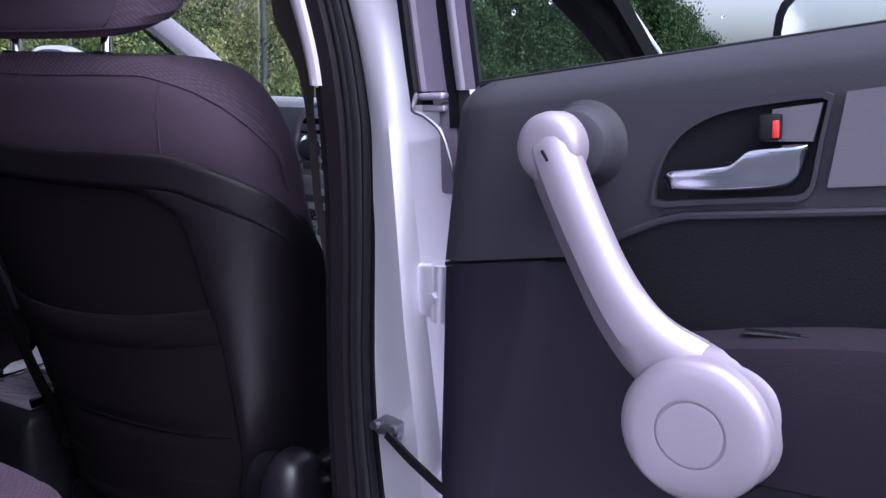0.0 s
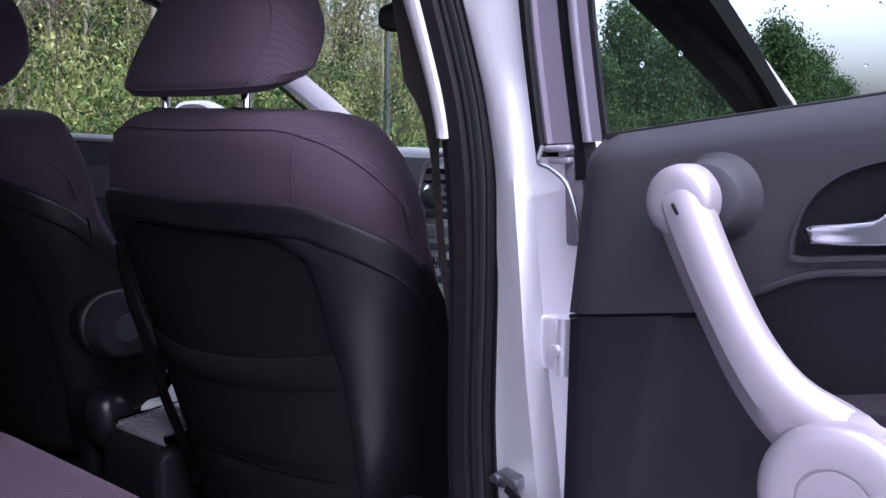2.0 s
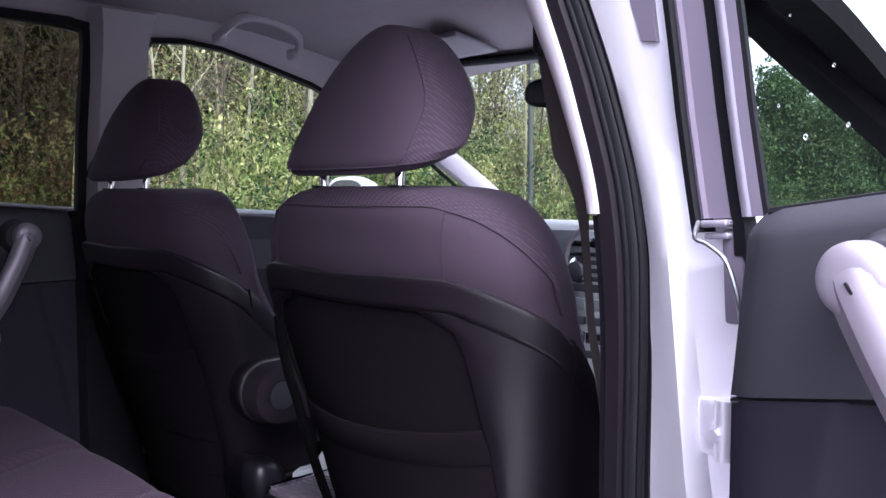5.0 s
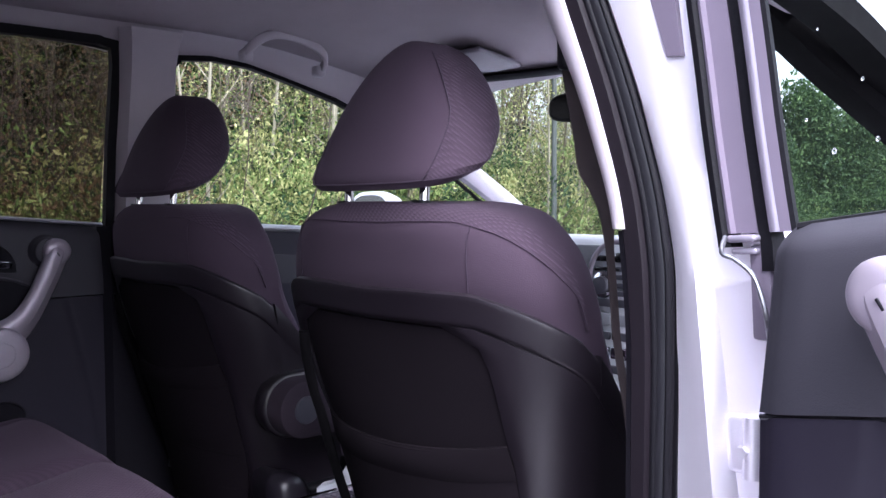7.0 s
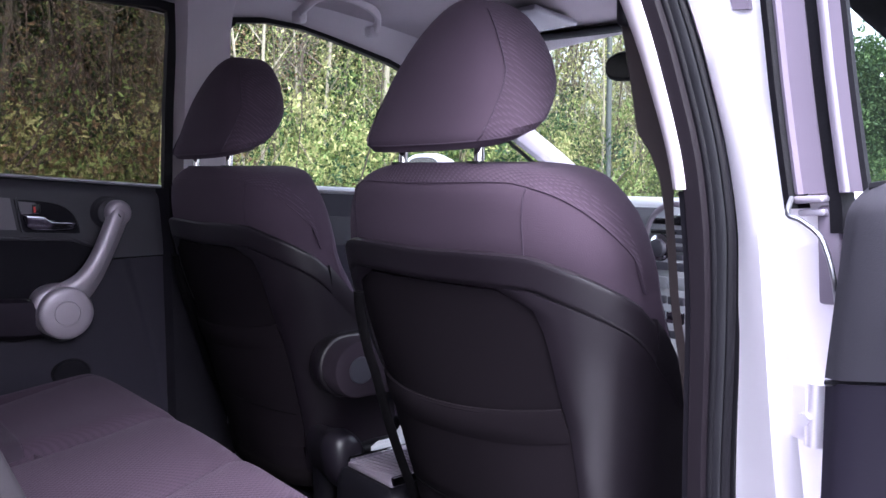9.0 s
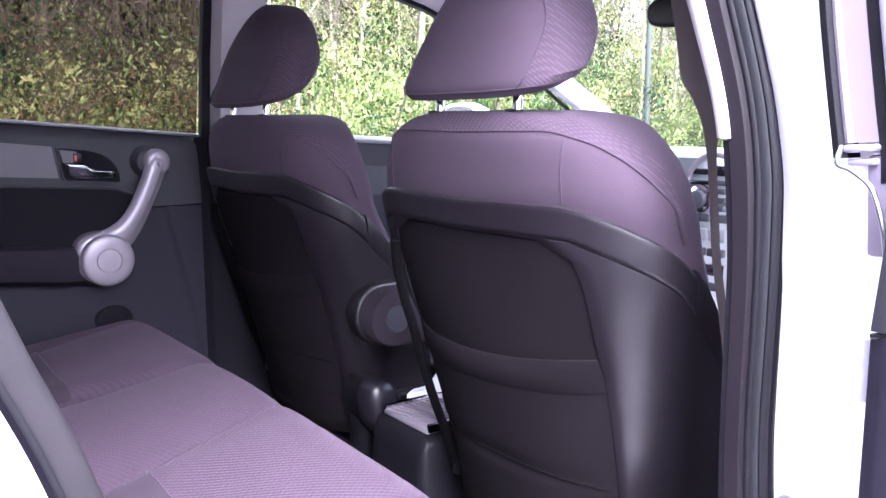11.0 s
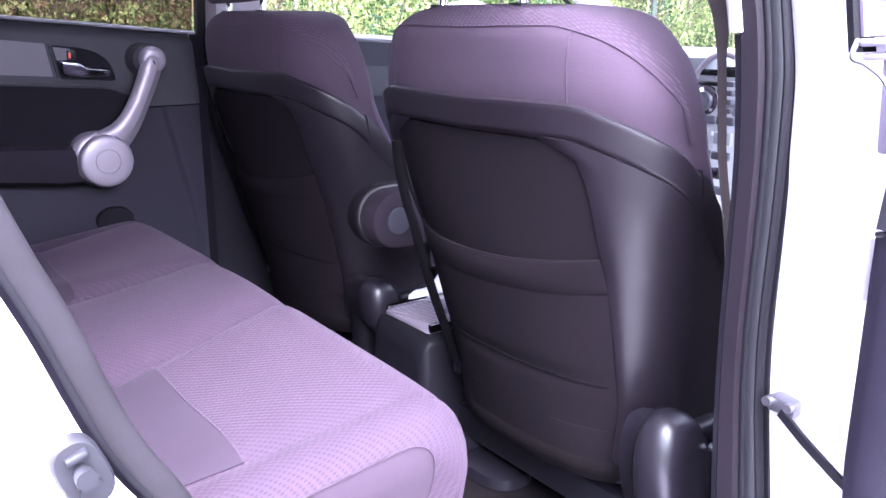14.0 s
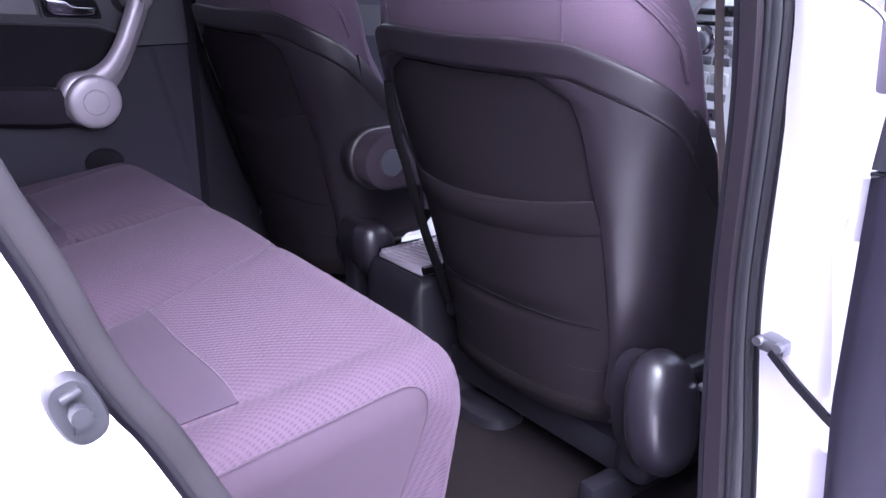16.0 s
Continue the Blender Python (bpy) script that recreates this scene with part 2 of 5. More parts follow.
dash_plastic = material("dashboard_plastic", (0.42, 0.42, 0.46), 0.55, vary=0.08, scale=8, grain=0.25, grain_scale=450)
screen_black = material("gloss_black", (0.01, 0.01, 0.012), 0.15, vary=0.1)
# near-black that carries shade in its colour, for recesses and low trim
shade_dark = material("shade_dark_trim", (0.006, 0.0052, 0.0088), 0.85, vary=0.15, scale=9, grain=0.3, grain_scale=700, spec=0.2)
stack_grey = material("stack_grey", (0.24, 0.25, 0.28), 0.4, metal=0.3, vary=0.05)
frame_grey = material("frame_film", (0.150, 0.124, 0.168), 0.45, vary=0.08, scale=10, grain=0.05, grain_scale=600)
satin_plastic = material("satin_plastic", (0.010, 0.0080, 0.0125), 0.36, vary=0.1, scale=9, grain=0.05, grain_scale=800)
cap_grey = material("cap_grey_plastic", (0.045, 0.044, 0.058), 0.45, vary=0.08)
zinc_plastic = material("dull_zinc", (0.0150, 0.0142, 0.0185), 0.5, metal=0.0, vary=0.1, scale=30, spec=0.35)
dim_chrome = material("brushed_chrome", (0.46, 0.47, 0.54), 0.16, metal=1.0, vary=0.05, rough_vary=0.04)
pale_rubber = material("pale_rubber", (0.0128, 0.0108, 0.0138), 0.75, vary=0.35, scale=22, grain=0.3, grain_scale=120, spec=0.18)
arm_cloth = material("armrest_cloth", (0.027, 0.0195, 0.0285), 0.9, vary=0.1, scale=12, grain=0.2, grain_scale=900, spec=0.2)
inlay_grey = material("inlay_grey_plastic", (0.110, 0.098, 0.120), 0.5, vary=0.08, scale=10, grain=0.12, grain_scale=800, spec=0.3)
glint_grey = material("belt_glint_grey", (0.30, 0.30, 0.35), 0.35, vary=0.06)
pillar_dark = material("pillar_dark_plastic", (0.0085, 0.0062, 0.0092), 0.6, vary=0.12, scale=8, grain=0.12, grain_scale=700, spec=0.14)
door_arm = material("door_armrest_cloth", (0.0185, 0.0140, 0.0215), 0.85, vary=0.12, scale=12, grain=0.25, grain_scale=900, spec=0.15)
# blacker than the strap itself, the shade on it put into the colour
shade_black = material("matt_shade_black", (0.0022, 0.0019, 0.0026), 0.85, vary=0.2, scale=30, grain=0.3, grain_scale=900, spec=0.08)
lip_metal = material("frame_lip_metal", (0.36, 0.325, 0.40), 0.42, metal=0.5, vary=0.05)
label_white = material("white_marking", (0.75, 0.75, 0.78), 0.5, vary=0.03)
glass = window_glass("window_glass")
hazed = window_glass("windscreen_glass")
# faint translucent layer added to imitate the pale haze over the windscreen view
dn, dl = hazed.node_tree.nodes, hazed.node_tree.links
film, veil = dn.new("ShaderNodeBsdfTranslucent"), dn.new("ShaderNodeMixShader")
film.inputs[0].default_value = (0.85, 0.87, 0.88, 1)
veil.inputs[0].default_value = 0.0015
dl.new(dn["Material Output"].inputs[0].links[0].from_socket, veil.inputs[1])
dl.new(film.outputs[0], veil.inputs[2])
dl.new(veil.outputs[0], dn["Material Output"].inputs[0])
privacy = window_glass("privacy_glass", (0.46, 0.44, 0.43))

# ---- front seats ----
def back_y(z):
    """Rear face of a front backrest, which leans back."""
    return lerp([(0.60, 0.115), (0.82, 0.062), (0.99, 0.024), (1.18, -0.004), (1.25, -0.012), (1.30, 0.0)], z)


def back_half(z):
    return smooth([(0.60, 0.195), (0.70, 0.207), (0.82, 0.228), (0.94, 0.252), (1.02, 0.270), (1.09, 0.283), (1.15, 0.281), (1.20, 0.270), (1.225, 0.258), (1.245, 0.241), (1.26, 0.222), (1.27, 0.203), (1.277, 0.180), (1.283, 0.145), (1.287, 0.09)], z)


def back_round(z):
    """How boxy (0.68) or round (1) the back is in plan: the lumbar part is rounder."""
    return lerp([(0.60, 0.74), (0.74, 0.84), (0.95, 0.90), (1.12, 0.72), (1.30, 0.68)], z)


def back_depth(z):
    return lerp([(0.60, 0.120), (0.74, 0.138), (0.95, 0.140), (1.12, 0.120), (1.30, 0.115)], z)


def back_point(a, z, out=0.0):
    """A point of the rear of the backrest: a from -90 (one flank) over 0 (middle) to 90 degrees."""
    s, c = math.sin(radians(a)), math.cos(radians(a))
    w, d, e = back_half(z) + out, back_depth(z) + out, back_round(z)
    x = w * math.copysign(abs(s) ** e, s)
    return Vector((x, back_y(z) - out + d * (1 - abs(c) ** e), z))


def angle_at(x, z):
    return math.degrees(math.asin(max(-1, min(1, math.copysign((abs(x) / back_half(z)) ** (1 / back_round(z)), x)))))


def arch(a):
    """Height of the shell's upper edge along the back."""
    return smooth([(0, 1.173), (12, 1.1755), (29, 1.1755), (36, 1.1735), (45, 1.166), (56, 1.155), (67, 1.142), (76, 1.130), (82, 1.120), (85, 1.111), (88, 1.098)], abs(a))


def arch_low(a):
    """Lower edge of the raised rim."""
    return smooth([(0, 1.128), (12, 1.130), (34, 1.129), (44, 1.118), (53, 1.108), (64, 1.095), (74, 1.080), (82, 1.062), (88, 1.040)], abs(a))


def panel_half(z):
    """Half width of the cloth panel on the rear face."""
    return smooth([(0.66, 0.166), (0.69, 0.170), (0.77, 0.183), (0.90, 0.194), (0.97, 0.197), (1.05, 0.198), (1.085, 0.195), (1.105, 0.188), (1.118, 0.176), (1.125, 0.158), (1.128, 0.13)], z)


def shoulder(a):
    return smooth([(0, 1.2600), (20, 1.2615), (36, 1.2615), (46, 1.256), (57, 1.246), (64, 1.234), (73, 1.214), (80, 1.194), (86, 1.172), (89, 1.12)], abs(a))


ARC = [88.5 * math.sin(radians(q)) for q in span(-90, 90, 75)]


def ring_at(z, n=56):
    rear = [back_point(a, z, -0.007 if z < 1.165 else 0.0) for a in span(-90, 90, n // 2 + 1)]
    w = back_half(z)
    front = []
    for i in range(1, n // 2):
        t = math.pi * i / (n // 2)
        c, s = math.cos(t), math.sin(t)
        front.append(Vector((w * math.copysign(abs(c) ** 0.7, c), back_y(z) + back_depth(z) + (0.055 + 0.06 * min(1, max(0, (1.10 - z) / 0.12))) * abs(s) ** 0.5, z)))
    return rear + front


def headrest_ring(k, grow=0.0, n=44):
    """A ring of the headrest at k from its foot (0) to its crown (1): tapered, leaning forward, its foot rising to the front."""
    u = max(0.0, min(1.0, (k - 0.31) / 0.69))
    rnd = max(0.004, 1 - u * u) ** 0.48
    foot = 1 - (1 - min(1.0, k / 0.10)) ** 2 * 0.19
    w = (0.166 - 0.078 * k) * rnd * foot + grow
    y0, y1 = -0.023 + 0.056 * k, 0.136 + 0.044 * k - 0.055 * max(0.0, 1 - k / 0.36) ** 2
    c, h = (y0 + y1) / 2, (y1 - y0) / 2 * (0.35 + 0.65 * rnd) * foot + grow
    return [(x, c + y, 1.316 + 0.195 * k + 0.24 * (c + y - 0.05) * (1 - k)) for x, y in oval(w, h, n, 2.9)]


def headrest(parent):
    ks = [0, 0.012, 0.03, 0.06, 0.10, 0.16, 0.24, 0.32, 0.40, 0.48, 0.56, 0.64, 0.72, 0.79, 0.85, 0.90, 0.94, 0.965, 0.982, 0.993, 0.998]
    body = part("headrest", loft([headrest_ring(k) for k in ks]), cloth, parent)
    for s in (-1, 1):
        def seam_at(k, s=s):
            """Where the side panel meets the rear face: near the corner, curving away at the foot and the crown."""
            return -21 - 30 * max(0.0, 1 - k / 0.45) ** 1.2 - 6 * k
        def wing(q, v, s=s):
            k = 0.05 + 0.83 * v
            ring = headrest_ring(k, 0.0012, 72)
            a0 = seam_at(k)
            t = (a0 + (42 - a0) * q) / 5.0
            i = int(math.floor(t))
            p, r = Vector(ring[i % 72]), Vector(ring[(i + 1) % 72])
            p = p + (r - p) * (t - i)
            return Vector((s * p.x, p.y, p.z))
        part("side_panel", patch(wing, span(0, 1, 16), span(0, 1, 22), 0.002, (-s, 0, 0)), cloth_dots_wing, body)
        part("seam", tube([wing(0, v) + Vector((0, -0.0006, 0)) for v in span(0, 1, 26)], 0.0012, 6), cloth_plain, body)
    low = [Vector(p) for p in headrest_ring(0.045, 0.0008, 48)]
    part("seam", tube(low + low[:2], 0.0012, 6), cloth_plain, body)
    for x in (-0.083, 0.083):
        part("post", tube([(x, 0.02, 1.20), (x, 0.030, 1.335)], 0.0072, 14), chrome, parent, "chromed headrest post")
        part("collar", sweep([(x, 0.02, 1.270), (x, 0.021, 1.2875)], oval(0.015, 0.010, 16, 2.6), (1, 0, 0)), black_plastic, parent)


def to_core(co):
    return Vector((-co.x, 0.12 - co.y, 0))


def front_seat(centre, arm_side):
    seat = thing("front_seat", (centre, 0, 0), "dark purple-grey cloth front seat with black plastic back shell", "car seat", "front seats")
    zs = [0.640, 0.66, 0.74, 0.82, 0.90, 0.98, 1.02, 1.06, 1.09, 1.12, 1.15, 1.17, 1.20, 1.225, 1.245, 1.255, 1.264, 1.271, 1.276, 1.280, 1.284, 1.287]
    part("backrest", loft([ring_at(z) for z in zs]), cloth, seat)
    # dotted shoulder strip over the top and seams
    part("shoulder_strip", patch(lambda a, k: back_point(a, shoulder(a) + (1.2845 - shoulder(a)) * k * (1 - 0.62 * (abs(a) / 88) ** 5), 0.0010 - 0.0005 * k), ARC, span(0, 1, 8), 0.004, to_core), cloth_dots_side, seat)
    part("seam", tube([back_point(a, shoulder(a), 0.0010) for a in ARC], 0.0006, 6), cloth, seat)
    for x in (-0.181, 0.181):
        part("seam", tube([back_point(angle_at(x, z), z, 0.0008) for z in span(1.172, 1.256, 8)], 0.0007, 6), cloth_plain, seat)
    # hard shell on the rear face, in a raised rim and two flanks
    def rim(a, k):
        fade = max(0.0, min(1.0, (94 - abs(a)) / 12))
        edge = 0.0065 * (1 - math.sin(math.pi * min(1, k * 1.04))) ** 8
        return back_point(a, arch(a) + (arch_low(a) - arch(a)) * k, 0.0070 + 0.0030 * fade - edge * (1 if k < 0.5 else fade) - 0.002 * k * fade)
    part("back_rim", patch(rim, ARC, span(0, 1, 16), 0.008, to_core), shell_plastic, seat)
    for s in (-1, 1):
        def flank(k, v, s=s):
            a = 26 + k * 62
            for _ in range(6):
                z = 0.630 + v * (arch_low(a) + 0.002 - 0.630)
                inner = angle_at(panel_half(z), z)
                a = inner + k * (88 - inner)
            return back_point(s * a, z, 0.0085 - 0.0050 * math.exp(-k * 16) - 0.002 * k)
        part("back_flank", patch(flank, span(0, 1, 16), span(0, 1, 22), 0.007, to_core), shell_plastic, seat)
    inner = lambda k, v: back_point(angle_at((k * 2 - 1) * (panel_half(0.66 + v * 0.467) + 0.004 + 0.030 * max(0.0, (v - 0.84) / 0.16)), 0.66 + v * 0.467), 0.66 + v * 0.467, 0.0005 + 0.002 * math.sin(math.pi * k) * math.sin(math.pi * v))
    part("back_panel", patch(inner, span(0, 1, 22), span(0, 1, 18), 0.004), cloth_pocket, seat)
    # map pocket: its padded mouth sags between the corners, a seam lower down, the flap below
    mouth = lambda x: 0.952 + 0.055 * x + 0.35 * x * x
    pocket_x = lambda k, z: (k * 2 - 1) * (panel_half(z) - 0.001)
    def pocket_skin(k, v):
        z = 0.716 + v * (mouth(pocket_x(k, 0.95)) - 0.716)
        puff = math.sin(math.pi * k) ** 0.6
        pinch = 0.004 * math.exp(-((z - 0.795) / 0.012) ** 2)
        return back_point(angle_at(pocket_x(k, z), z), z, 0.0025 + (0.003 + 0.006 * v * v) * puff - pinch * puff + 0.0012 * noise.noise(Vector((k * 5, v * 4, centre))))
    pocket = part("map_pocket", patch(pocket_skin, span(0, 1, 32), span(0, 1, 34), 0.004), cloth_pocket, seat)
    def band(k, v):
        x = pocket_x(k, 0.945)
        z = mouth(x) - 0.042 + v * 0.046
        return back_point(angle_at(x, z), z, 0.004 + (0.009 * math.sin(math.pi * k) ** 0.6 + 0.002) * (0.20 + 0.70 * math.sin(math.pi * (0.08 + 0.84 * v)) ** 0.7))
    part("pocket_band", patch(band, span(0, 1, 32), span(0, 1, 12), 0.006), cloth_pocket, pocket)
    part("seam", tube([back_point(angle_at(pocket_x(k, 0.80), 0.80), 0.797 - 0.010 * abs(2 * k - 1) ** 2, 0.0026 + 0.002 * math.sin(math.pi * k) ** 0.7) for k in span(0.02, 0.98, 24)], 0.0012, 6), shade_black, pocket)
    part("lower_flap", patch(lambda k, v: back_point(angle_at((k * 2 - 1) * 0.170, 0.7), 0.650 + v * 0.066, 0.005), span(0, 1, 20), span(0, 1, 6), 0.004), cloth_pocket, seat)
    part("valance", patch(lambda a, v: back_point(a, 0.628 + v * 0.040, 0.004 + 0.005 * math.sin(math.pi * v)), span(-86, 86, 40), span(0, 1, 6), 0.006, to_core), carpet, seat)
    for s in (-1, 1):
        cover_z = lambda k, v: 0.630 + v * (0.468 - 0.160 * k)
        cover_point = lambda k, z, out, s=s: Vector((s * (back_half(z) + 0.0050 + out - 0.010 * k * k), back_y(z) + 0.120 + k * 0.132, z))
        part("side_cover", patch(lambda k, v: cover_point(k, cover_z(k, v), 0.0), span(0, 1, 12), span(0, 1, 30), 0.006, (-s, 0, 0)), shell_plastic, seat)
        part("side_rim", patch(lambda k, v: cover_point(k, cover_z(k, 1) - 0.056 * (1 - 0.35 * k) * v, 0.0035 * math.sin(math.pi * (0.12 + 0.80 * v)) ** 0.5 - 0.0008), span(0, 1, 12), span(0, 1, 8), 0.005, (-s, 0, 0)), shell_plastic, seat)
    headrest(seat)
    # cushion, base and recliner covers
    rows = [(0.22, 0.60, 0.70), (0.25, 0.60, 0.735), (0.30, 0.60, 0.745), (0.48, 0.60, 0.765), (0.575, 0.61, 0.755), (0.60, 0.63, 0.72)]
    part("cushion", loft([[(x, y, (z0 + z1) / 2 + w) for x, w in oval(0.215, (z1 - z0) / 2, 28, 3.4)] for y, z0, z1 in rows]), cloth, seat)
    for s in (-1, 1):
        part("base_skirt", rbox((s * 0.222, 0.37, 0.63), (0.035, 0.36, 0.17), 0.012, 3), black_plastic, seat)
    part("seat_base", rbox((0, 0.36, 0.575), (0.44, 0.42, 0.06), 0.015), black_plastic, seat)
    for s in (-1, 1):
        part("rail", rbox((s * 0.19, 0.34, 0.53), (0.03, 0.5, 0.05), 0.006), black_plastic, seat)
    rows = [(0.215, 0.088, 0.046), (0.244, 0.096, 0.054), (0.250, 0.104, 0.060), (0.262, 0.107, 0.063), (0.276, 0.106, 0.062), (0.288, 0.101, 0.058), (0.297, 0.092, 0.051), (0.303, 0.074, 0.039), (0.305, 0.04, 0.020)]
    reach_x, at_y, at_z, size, squat = (0.0, 0.140, 0.690, 0.88, 1.0) if centre > 0 else (0.030, 0.145, 0.722, 0.66, 0.84)
    cover = loft([[(x + reach_x * (x > 0.22), at_y + v * size - 0.14 * u * size, at_z + u * size * squat) for u, v in oval(h, d, 40, 2.4)] for x, h, d in rows])
    part("recliner_bracket", rbox((0.230, 0.175, 0.640), (0.060, 0.10, 0.15), 0.02, 3), black_plastic, seat)
    part("recliner_cover", cover, satin_plastic, seat, "satin dark plastic recliner cover")
    if centre > 0:
        ring = [(0.252, at_y + v - 0.14 * u, at_z + u) for u, v in oval(0.091, 0.053, 40, 2.4)]
        part("cover_rim", tube(ring + ring[:1], 0.0025, 8), shade_black, seat)
        part("cover_bolt", tube([(0.302, 0.172, 0.735), (0.314, 0.172, 0.735)], 0.006, 10), steel, seat, "bright steel bolt head")
    if arm_side:
        x0 = arm_side * 0.281
        def capsule(x, grow):
            top = [(0.163 - (0.056 + grow) * math.cos(t), 0.901 + (0.056 + grow) * math.sin(t)) for t in span(-math.pi / 2, math.pi / 2, 14)]
            return [(x, y, z) for y, z in top] + [(x, 0.44, 0.957 + grow), (x, 0.470, 0.945 + grow), (x, 0.478, 0.90), (x, 0.470, 0.858 - grow), (x, 0.44, 0.846 - grow)]
        arm = part("armrest", loft([capsule(x0 + arm_side * d, g) for d, g in ((0.0, -0.006), (0.006, 0), (0.046, 0), (0.054, -0.003), (0.058, -0.011))]), arm_cloth, seat, "fold-down cloth armrest")
        cap = loft([[(x0 + arm_side * d, 0.163 + u, 0.901 + v) for u, v in oval(r, r, 24)] for d, r in ((0.05, 0.026), (0.0600, 0.026), (0.0618, 0.0245), (0.0622, 0.018))])
        part("pivot_cap", cap, cap_grey, arm, "round grey plastic pivot cap")
        part("armrest_collar", loft([capsule(x0 + arm_side * d, g) for d, g in ((-0.034, 0.002), (-0.016, 0.006), (0.002, 0.007), (0.007, 0.005), (0.009, 0.002))]), shell_plastic, arm)
    strap_line = [back_point(lerp([(0.70, -54), (0.90, -46), (1.02, -40), (1.10, -32)], z), z, 0.012 + 0.010 * math.sin(math.pi * (z - 0.70) / 0.39)) for z in span(0.70, 1.09, 16)]
    edge = part("edge_strap", sweep(strap_line, oval(0.0085, 0.0035, 12), (0.8, 0.6, 0)), shade_black, seat, "black elastic strap along the pocket edge")
    part("strap_hook", rbox(strap_line[0] + Vector((0.004, 0.0, -0.008)), (0.018, 0.010, 0.022), 0.003), black_plastic, edge)
    return seat


front_seat(0.332, 0)
front_seat(-0.42, 1)

# ---- rear bench ----
BE, BF, BR = 0.576, -0.158, 0.06      # half width, front face, edge radius


def split(y):
    """Where the middle section meets an outer one: the grooves spread to the rear."""
    return 0.132 + 0.058 * min(1.3, max(0.0, (BF - y) / 0.27))


def bolster(y):
    return 0.520 - 0.030 * min(1.3, max(0.0, (BF - y) / 0.27))


def bench_height(x, y):
    k = max(0.0, (BF - y) / 0.40)
    crown = 0.008 * math.cos(max(-1, min(1, x / 0.62)) * 1.4)
    dish = -0.012 * math.exp(-((abs(x) - 0.31) / 0.12) ** 2) * math.exp(-((k - 0.66) / 0.34) ** 2)
    rear = min(1.0, 0.08 + 1.3 * k)
    g, e = split(y), bolster(y)
    groove = -0.048 * rear * math.exp(-abs(abs(x) - g) / (0.046 if abs(x) < g else 0.014)) - 0.014 * min(1.0, 0.25 + 1.3 * k) * math.exp(-abs(abs(x) - e) / (0.024 if abs(x) > e else 0.030))
    return 0.874 + crown + dish + groove - 0.050 * k ** 1.2


def across(u):
    """u is a run over the width: x, turn of the edge in degrees, fall of the side wall."""
    flat = BE - BR
    a = abs(u)
    if a <= flat:
        return u, 0.0, 0.0
    arc = BR * math.pi / 2
    t = min(1.0, (a - flat) / arc)
    return math.copysign(flat + BR * math.sin(t * math.pi / 2), u), t * math.pi / 2, max(0.0, a - flat - arc)


def bench_point(u, v, out=0.0):
    """v is a run from the foot of the front face (below 0) over the front edge to the rear."""
    x, turn, fall = across(u)
    arc = BR * math.pi / 2
    back = BR * (1 - math.cos(turn))
    if v < 0:
        y, down, face = BF, BR, -v
    elif v < arc:
        t = v / BR
        y, down, face = BF - BR * (1 - math.cos(t)), BR * (1 - math.sin(t)), 0.0
    else:
        y, down, face = BF - BR - (v - arc), 0.0, 0.0
    near_front = max(0.0, 1 - max(0.0, BF - y) / 0.25)
    y -= back * near_front * 0.55
    lean = 0.20 * face + 0.30 * fall * near_front
    z = bench_height(x, y) - max(down, 0) - 0.8 * BR * (1 - math.cos(turn)) - face - fall
    return Vector((x + math.copysign(1, x) * (out * math.sin(turn) - 0.16 * fall), y - lean + out * (1 if v < 0.5 * arc else 0), max(0.58, z) + out * math.cos(turn) * (0 if v < 0 else 1)))


def bench_core(co):
    return Vector((-co.x * 0.7, -0.37 - co.y, 0.62 - co.z))


bench = thing("rear_bench", (0, 0, 0), "purple-grey cloth rear bench seat with three dotted cushion sections", "car seat")
vs = [-0.22, -0.16, -0.10, -0.06, -0.03, -0.01, 0.0, 0.012, 0.024, 0.036, 0.048, 0.060, 0.072, 0.084, 0.0943, 0.105] + span(0.118, 0.43, 25)
top_u = BE - BR + BR * math.pi / 2
def run_y(v):
    return bench_point(0.0, v).y
def outer(k, v):
    """k runs from the middle seam (0) over the bolster seam (0.5) to the foot of the side wall (1)."""
    g, e, a = split(run_y(v)), bolster(run_y(v)), abs(k)
    u = g + (e - g) * a / 0.5 if a < 0.5 else e + (top_u + 0.22 - e) * (a - 0.5) / 0.5
    return bench_point(math.copysign(u, k), v)
middle = lambda k, v: bench_point(k * (split(run_y(v)) + 0.0008), v)
rest_k = [0.0001, 0.010, 0.022, 0.036, 0.055] + span(0.08, 0.40, 16) + [0.42, 0.44, 0.46, 0.475, 0.487, 0.495, 0.5, 0.505, 0.515, 0.53] + span(0.545, 0.78, 22) + span(0.80, 1.0, 8)
part("cushion", patch(outer, [-k for k in rest_k[::-1]], vs, 0.02, bench_core), cloth_dots, bench)
part("cushion", patch(middle, [-1, -0.97, -0.92, -0.86] + span(-0.8, 0.8, 14) + [0.86, 0.92, 0.97, 1], vs, 0.02, bench_core), cloth_dots, bench)
part("cushion", patch(outer, rest_k, vs, 0.02, bench_core), cloth_dots, bench)
part("cushion_core", loft([[(x * 0.95, -0.38 + y * 0.93, z) for x, y in oval(0.56, 0.18, 24, 5)] for z in (0.50, 0.68, 0.72, 0.735)]), black_plastic, bench)
